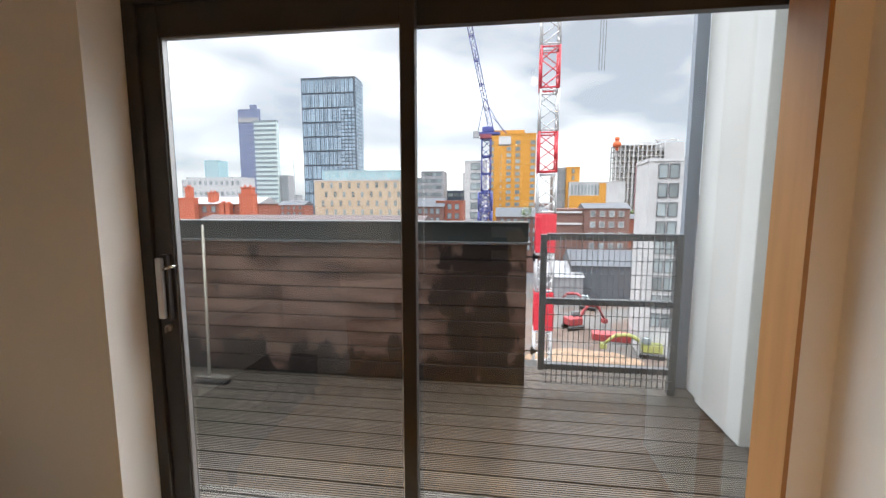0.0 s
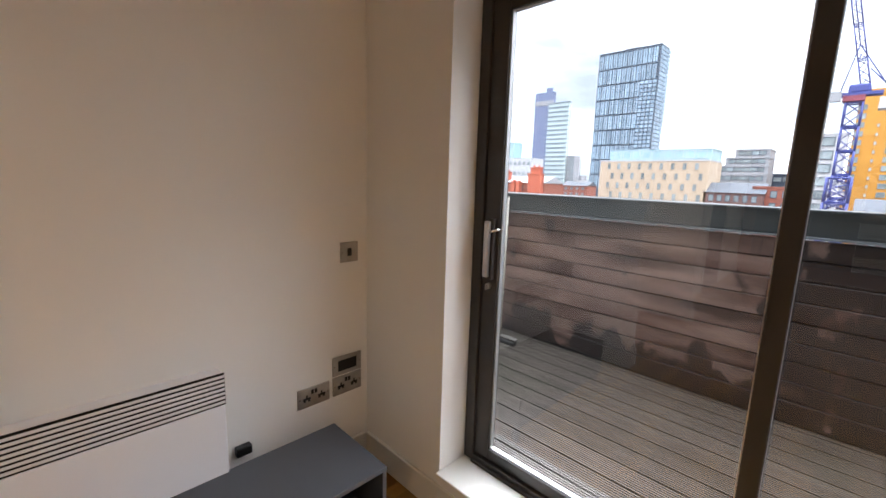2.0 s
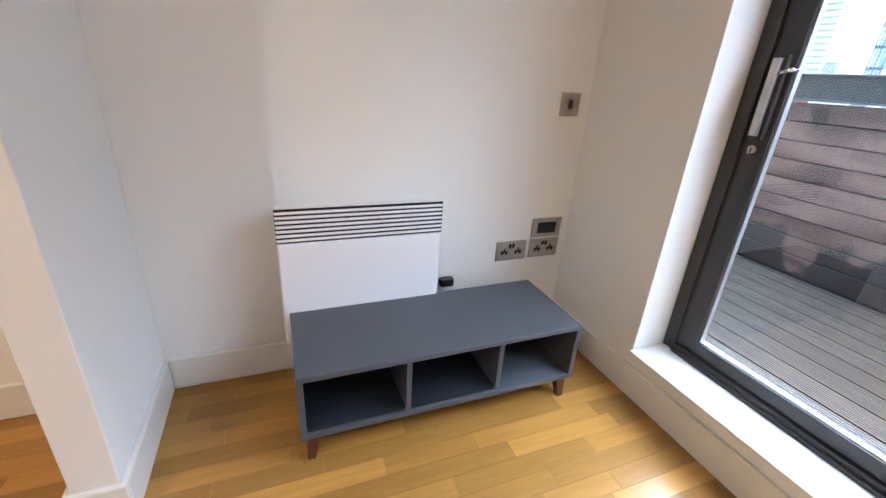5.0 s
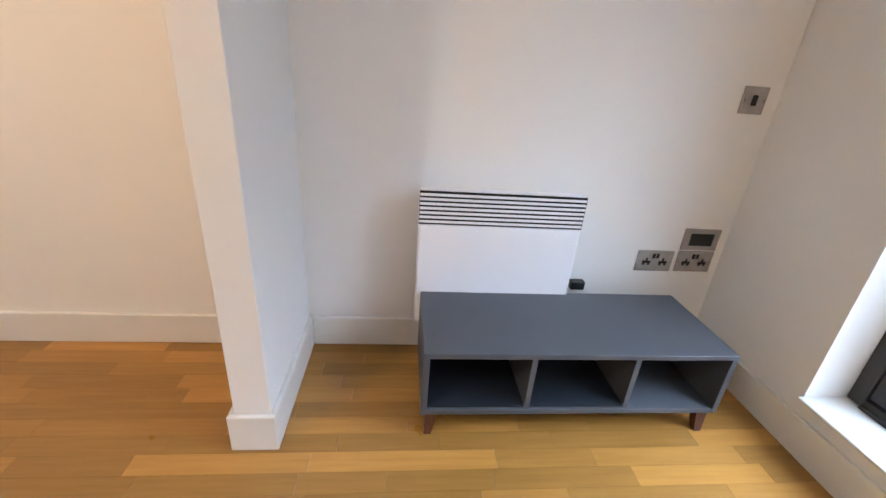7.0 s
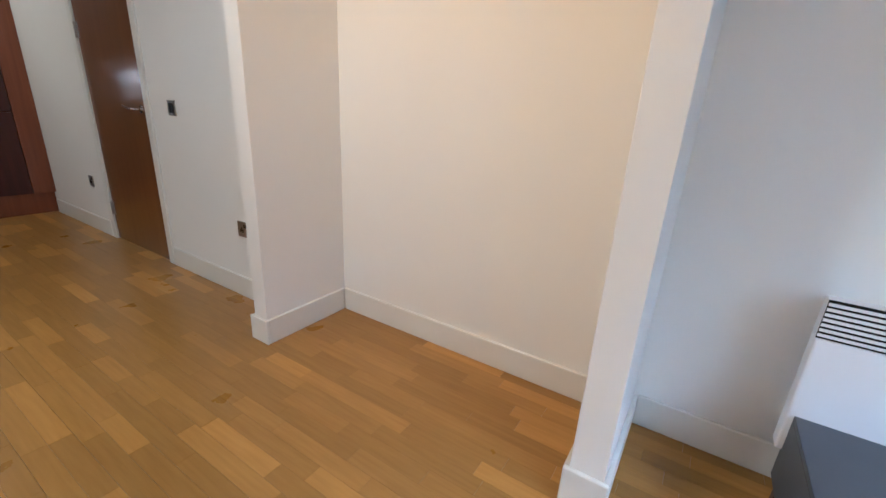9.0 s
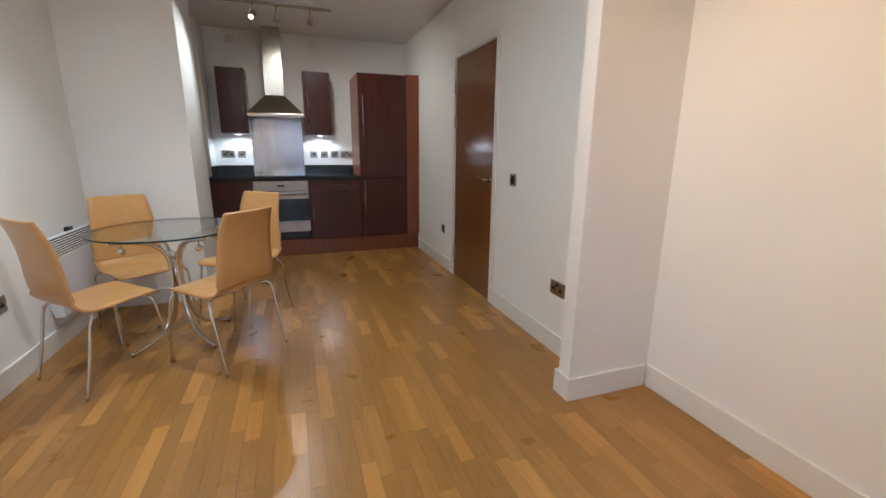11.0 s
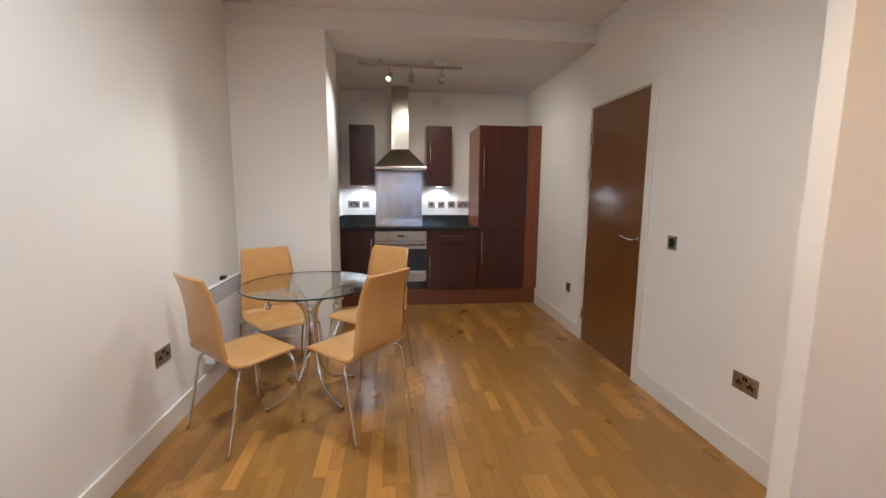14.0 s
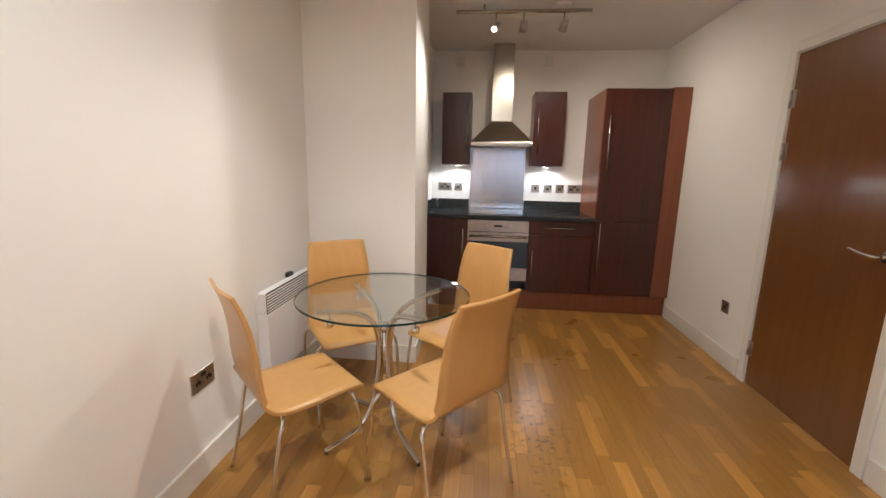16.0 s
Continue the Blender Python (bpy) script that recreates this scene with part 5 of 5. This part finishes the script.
def track_light():
    t = thing("track_light", "brushed steel ceiling track light with three swivel spots, one lit", "ceiling light", pose(0.525, -4.53, KZ))
    slab("track", (-0.50, 0.50, -0.016, 0.016, -0.062, -0.040), STEEL, t, bevel=0.003)
    bm = bmesh.new()
    rod(bm, (-0.29, 0, -0.030), (-0.29, 0, 0), 0.055, seg=28)
    rod(bm, (-0.29, 0, -0.042), (-0.29, 0, -0.030), 0.012, seg=12)
    part("ceiling_rose", bm, GLOSSW, t, "white round ceiling rose")
    bm = bmesh.new()
    rod(bm, (0.29, 0, -0.042), (0.29, 0, 0), 0.008, seg=12)
    part("ceiling_stem", bm, STEEL, t)
    for x, d, lit in ((0.20, (0.40, 0.75, -0.75), True), (-0.005, (0.05, -0.35, -0.9), False), (-0.30, (0.22, -0.45, -0.85), False)):
        s = new("spot_head")
        s.parent = t
        s.matrix_basis = pose(x, 0, -0.062)
        bm = bmesh.new()
        rod(bm, (0, 0, -0.075), (0, 0, 0), 0.005, seg=8)
        part("stem", bm, STEEL, s)
        v = Vector(d).normalized()
        c = Vector((0, 0, -0.095))
        bm = bmesh.new()
        rod(bm, c - v * 0.045, c + v * 0.035, 0.024, 0.031, seg=24)
        part("shade", bm, STEELH, s, "brushed steel spot shade")
        bm = bmesh.new()
        rod(bm, c + v * 0.0355, c + v * 0.039, 0.019, seg=24)
        part("bulb", bm, SPOTG if lit else STEELH, s, "lit bulb" if lit else "unlit bulb")


def living_track():
    t = thing("ceiling_track", "brushed steel ceiling track light over the living area", "ceiling light", pose(0.28, -0.93, CZ))
    slab("track", (-0.016, 0.016, -0.5, 0.5, -0.05, -0.030), STEEL, t, bevel=0.003)
    bm = bmesh.new()
    rod(bm, (0, 0, -0.030), (0, 0, 0), 0.055, seg=28)
    part("ceiling_rose", bm, GLOSSW, t)
    for y, d in ((-0.15, (-0.8, 0.05, -0.55)), (0.15, (0.5, 0.8, -0.6))):
        v, c = Vector(d).normalized(), Vector((0, y, -0.14))
        s = new("spot_head")
        s.parent = t
        bm = bmesh.new()
        rod(bm, (0, y, -0.14), (0, y, -0.05), 0.005, seg=8)
        part("stem", bm, STEEL, s)
        bm = bmesh.new()
        rod(bm, c - v * 0.075, c - v * 0.010, 0.024, 0.031, seg=24)
        part("shade", bm, STEELH, s)


def ceiling_lamp():
    # Housing for the added fill lamp, copied above the table for table_spot; both unseen.
    t = thing("ceiling_spot", "small brushed steel surface spotlight, unseen, added on the living ceiling", "ceiling light", pose(0.80, -1.38, CZ))
    bm = bmesh.new()
    rod(bm, (0, 0, -0.09), (0, 0, -0.012), 0.040, seg=28)
    rod(bm, (0, 0, -0.012), (0, 0, 0), 0.055, seg=28)
    part("housing", bm, STEEL, t)
    bm = bmesh.new()
    rod(bm, (0, 0, -0.093), (0, 0, -0.0905), 0.034, seg=28)
    part("bulb", bm, SPOTG, t, "lit bulb")
    copy_thing(t, pose(1.22, -3.02, CZ))


def dining_table():
    t = thing("dining_table", "round clear glass dining table on a splayed chrome tube base", "table", pose(1.235, -3.045, 0))
    R = 0.42
    bm = bmesh.new()
    rod(bm, (0, 0, 0.740), (0, 0, 0.750), R - 0.0012, seg=96)
    part("tabletop", bm, TABLEG, t, "clear round glass top")
    bm = bmesh.new()
    n = 96
    ring = [[bm.verts.new((r * math.cos(2 * math.pi * k / n), r * math.sin(2 * math.pi * k / n), z)) for k in range(n)] for r, z in ((R - 0.001, 0.7398), (R + 0.0008, 0.7412), (R + 0.0008, 0.7488), (R - 0.001, 0.7502))]
    for a, b in zip(ring, ring[1:]):
        for k in range(n):
            bm.faces.new((a[k], a[(k + 1) % n], b[(k + 1) % n], b[k])).smooth = True
    part("polished_edge", bm, TABLEE, t, "dark green polished glass edge")
    for k in range(4):
        a = radians(42 + 90 * k)
        c, s = math.cos(a), math.sin(a)
        pts = [(0.325, 0.016), (0.23, 0.040), (0.135, 0.085), (0.070, 0.185), (0.040, 0.32), (0.030, 0.42), (0.034, 0.52), (0.062, 0.610), (0.130, 0.668), (0.230, 0.698), (0.345, 0.716)]
        bm = bmesh.new()
        tube(bm, [(r * c, r * s, z) for r, z in pts], 0.0125, seg=10)
        part("leg", bm, CHROME, t, "bent chrome tube leg")
        bm = bmesh.new()
        rod(bm, (0.282 * c, 0.282 * s, 0.660), (0.282 * c, 0.282 * s, 0.7395), 0.005, seg=10)
        bmesh.ops.create_uvsphere(bm, u_segments=16, v_segments=10, radius=0.0215, matrix=Matrix.Translation((0.282 * c, 0.282 * s, 0.654)))
        for f in bm.faces:
            f.smooth = True
        part("ball_support", bm, CHROME, t, "chrome ball under the glass")
        bm = bmesh.new()
        rod(bm, (0.318 * c, 0.318 * s, 0.0), (0.318 * c, 0.318 * s, 0.008), 0.009, seg=10)
        part("foot_pad", bm, BLACKP, t)
    bm = bmesh.new()
    bmesh.ops.create_uvsphere(bm, u_segments=20, v_segments=12, radius=0.030, matrix=Matrix.Translation((0, 0, 0.577)))
    for f in bm.faces:
        f.smooth = True
    rod(bm, (0, 0, 0.33), (0, 0, 0.56), 0.017, seg=16)
    part("centre_ball", bm, CHROME, t, "chrome ball joint")


def dining_chair():
    t = thing("dining_chair", "bent beech plywood dining chair on slim chrome legs", "chair", group="chairs round the table")
    prof = [(0.390, 0.430), (0.376, 0.444), (0.330, 0.450), (0.24, 0.447), (0.14, 0.440), (0.065, 0.441), (0.016, 0.454), (-0.016, 0.484), (-0.034, 0.53), (-0.042, 0.60), (-0.045, 0.66), (-0.052, 0.72), (-0.064, 0.79), (-0.085, 0.86), (-0.106, 0.912)]
    wid = [0.185, 0.195, 0.200, 0.203, 0.205, 0.205, 0.204, 0.202, 0.200, 0.197, 0.192, 0.187, 0.181, 0.174, 0.165]
    P = []
    for i in range(len(prof) - 1):
        p0, p1, p2, p3 = [Vector((*prof[min(max(k, 0), len(prof) - 1)], wid[min(max(k, 0), len(prof) - 1)])) for k in (i - 1, i, i + 1, i + 2)]
        for k in range(3):
            u = k / 3
            P.append(0.5 * (2 * p1 + (p2 - p0) * u + (2 * p0 - 5 * p1 + 4 * p2 - p3) * u * u + (3 * p1 - p0 - 3 * p2 + p3) * u ** 3))
    P.append(Vector((*prof[-1], wid[-1])))

    def shell(P, name, label):
        bm = bmesh.new()
        T, M = 0.0055, 10
        rows = []
        for i, p in enumerate(P):
            d = (P[min(i + 1, len(P) - 1)] - P[max(i - 1, 0)])
            nx, nz = -d.y, d.x
            L = math.hypot(nx, nz)
            nx, nz = nx / L, nz / L
            row = []
            for side in (1, -1):
                line = []
                for k in range(M + 1):
                    u = 2 * k / M - 1
                    dish = 0.014 * u * u * (1 if p.y > 0.5 else 0.15)
                    line.append(bm.verts.new((u * p.z, p.x + side * T * nx + (dish if p.y > 0.5 else 0), p.y + side * T * nz)))
                row.append(line)
            rows.append(row)
        for a, b in zip(rows, rows[1:]):
            for s in (0, 1):
                for k in range(M):
                    bm.faces.new((a[s][k], a[s][k + 1], b[s][k + 1], b[s][k])).smooth = True
            for k in (0, M):
                bm.faces.new((a[0][k], b[0][k], b[1][k], a[1][k]))
        for r in (rows[0], rows[-1]):
            for k in range(M):
                bm.faces.new((r[0][k], r[0][k + 1], r[1][k + 1], r[1][k]))
        part(name, bm, BEECH, t, label)

    shell(P[:22], "seat", "honey beech plywood seat")
    shell(P[21:], "backrest", "honey beech plywood backrest")
    for sx in (-1, 1):
        for pts in ([(sx * 0.05, 0.325, 0.432), (sx * 0.172, 0.330, 0.430), (sx * 0.208, 0.333, 0.414), (sx * 0.221, 0.338, 0.378), (sx * 0.226, 0.362, 0.20), (sx * 0.232, 0.388, 0.004)],
                    [(sx * 0.05, 0.060, 0.427), (sx * 0.178, 0.046, 0.426), (sx * 0.214, 0.034, 0.410), (sx * 0.226, 0.018, 0.372), (sx * 0.229, -0.016, 0.19), (sx * 0.233, -0.058, 0.004)]):
            bm = bmesh.new()
            tube(bm, pts, 0.0085, seg=10)
            part("leg", bm, CHROME, t, "slim chrome tube leg")
    bm = bmesh.new()
    rod(bm, (-0.05, 0.325, 0.432), (0.05, 0.325, 0.432), 0.0085, seg=10)
    rod(bm, (-0.05, 0.060, 0.427), (0.05, 0.060, 0.427), 0.0085, seg=10)
    part("seat_rail", bm, CHROME, t)
    return t


def face(mx, my, fx, fy):
    """Pose of a chair whose rear feet stand about (mx, my) and that faces along (fx, fy)."""
    L = math.hypot(fx, fy)
    fx, fy = fx / L, fy / L
    a = math.degrees(math.atan2(-fx, fy))
    return pose(mx + 0.065 * fx, my + 0.065 * fy, 0, 0, 0, a)


def small_things():
    for name, m in (("heater_control", pose(WW, 0.985, 0.300)), ("heater_control", pose(EW, -3.49, 0.700, 0, 0, 180))):
        t = thing(name, "small black heater control box on the wall", "control", m)
        slab("casing", (0, 0.03, -0.028, 0.028, -0.018, 0.018), BLACKP, t, bevel=0.003)
    b = thing("debris", "tiny dark scrap lying on the oak floor", "debris", pose(1.17, -1.58, 0.0002))
    bm = bmesh.new()
    bmesh.ops.create_icosphere(bm, subdivisions=1, radius=0.008, matrix=Matrix.Diagonal((1.2, 0.8, 0.35, 1)) @ Matrix.Translation((0, 0, 0.008)))
    part("scrap", bm, BLACKP, b)


fittings()
panel_heater("panel_heater", "slim white electric panel heater behind the media unit", pose(WW, 0.346, 0.193), w=0.554, d=0.130)
panel_heater("panel_heater", "slim white electric panel heater on the wall beside the table", pose(EW, -3.105, 0.205, 0, 0, 180), w=0.60)
media_unit()
hall_door()
kitchen()
track_light()
living_track()
ceiling_lamp()
dining_table()
chair = dining_chair()
spots = [pose(1.655, -2.572, 0, 0, 0, 136.0), pose(0.791, -2.610, 0, 0, 0, 229.2), face(1.64, -3.526, -0.55, 0.83), face(0.737, -3.56, 0.62, 0.79)]
for m in spots[1:]:
    copy_thing(chair, m)
chair.matrix_basis = spots[0]
small_things()

floor_strips()
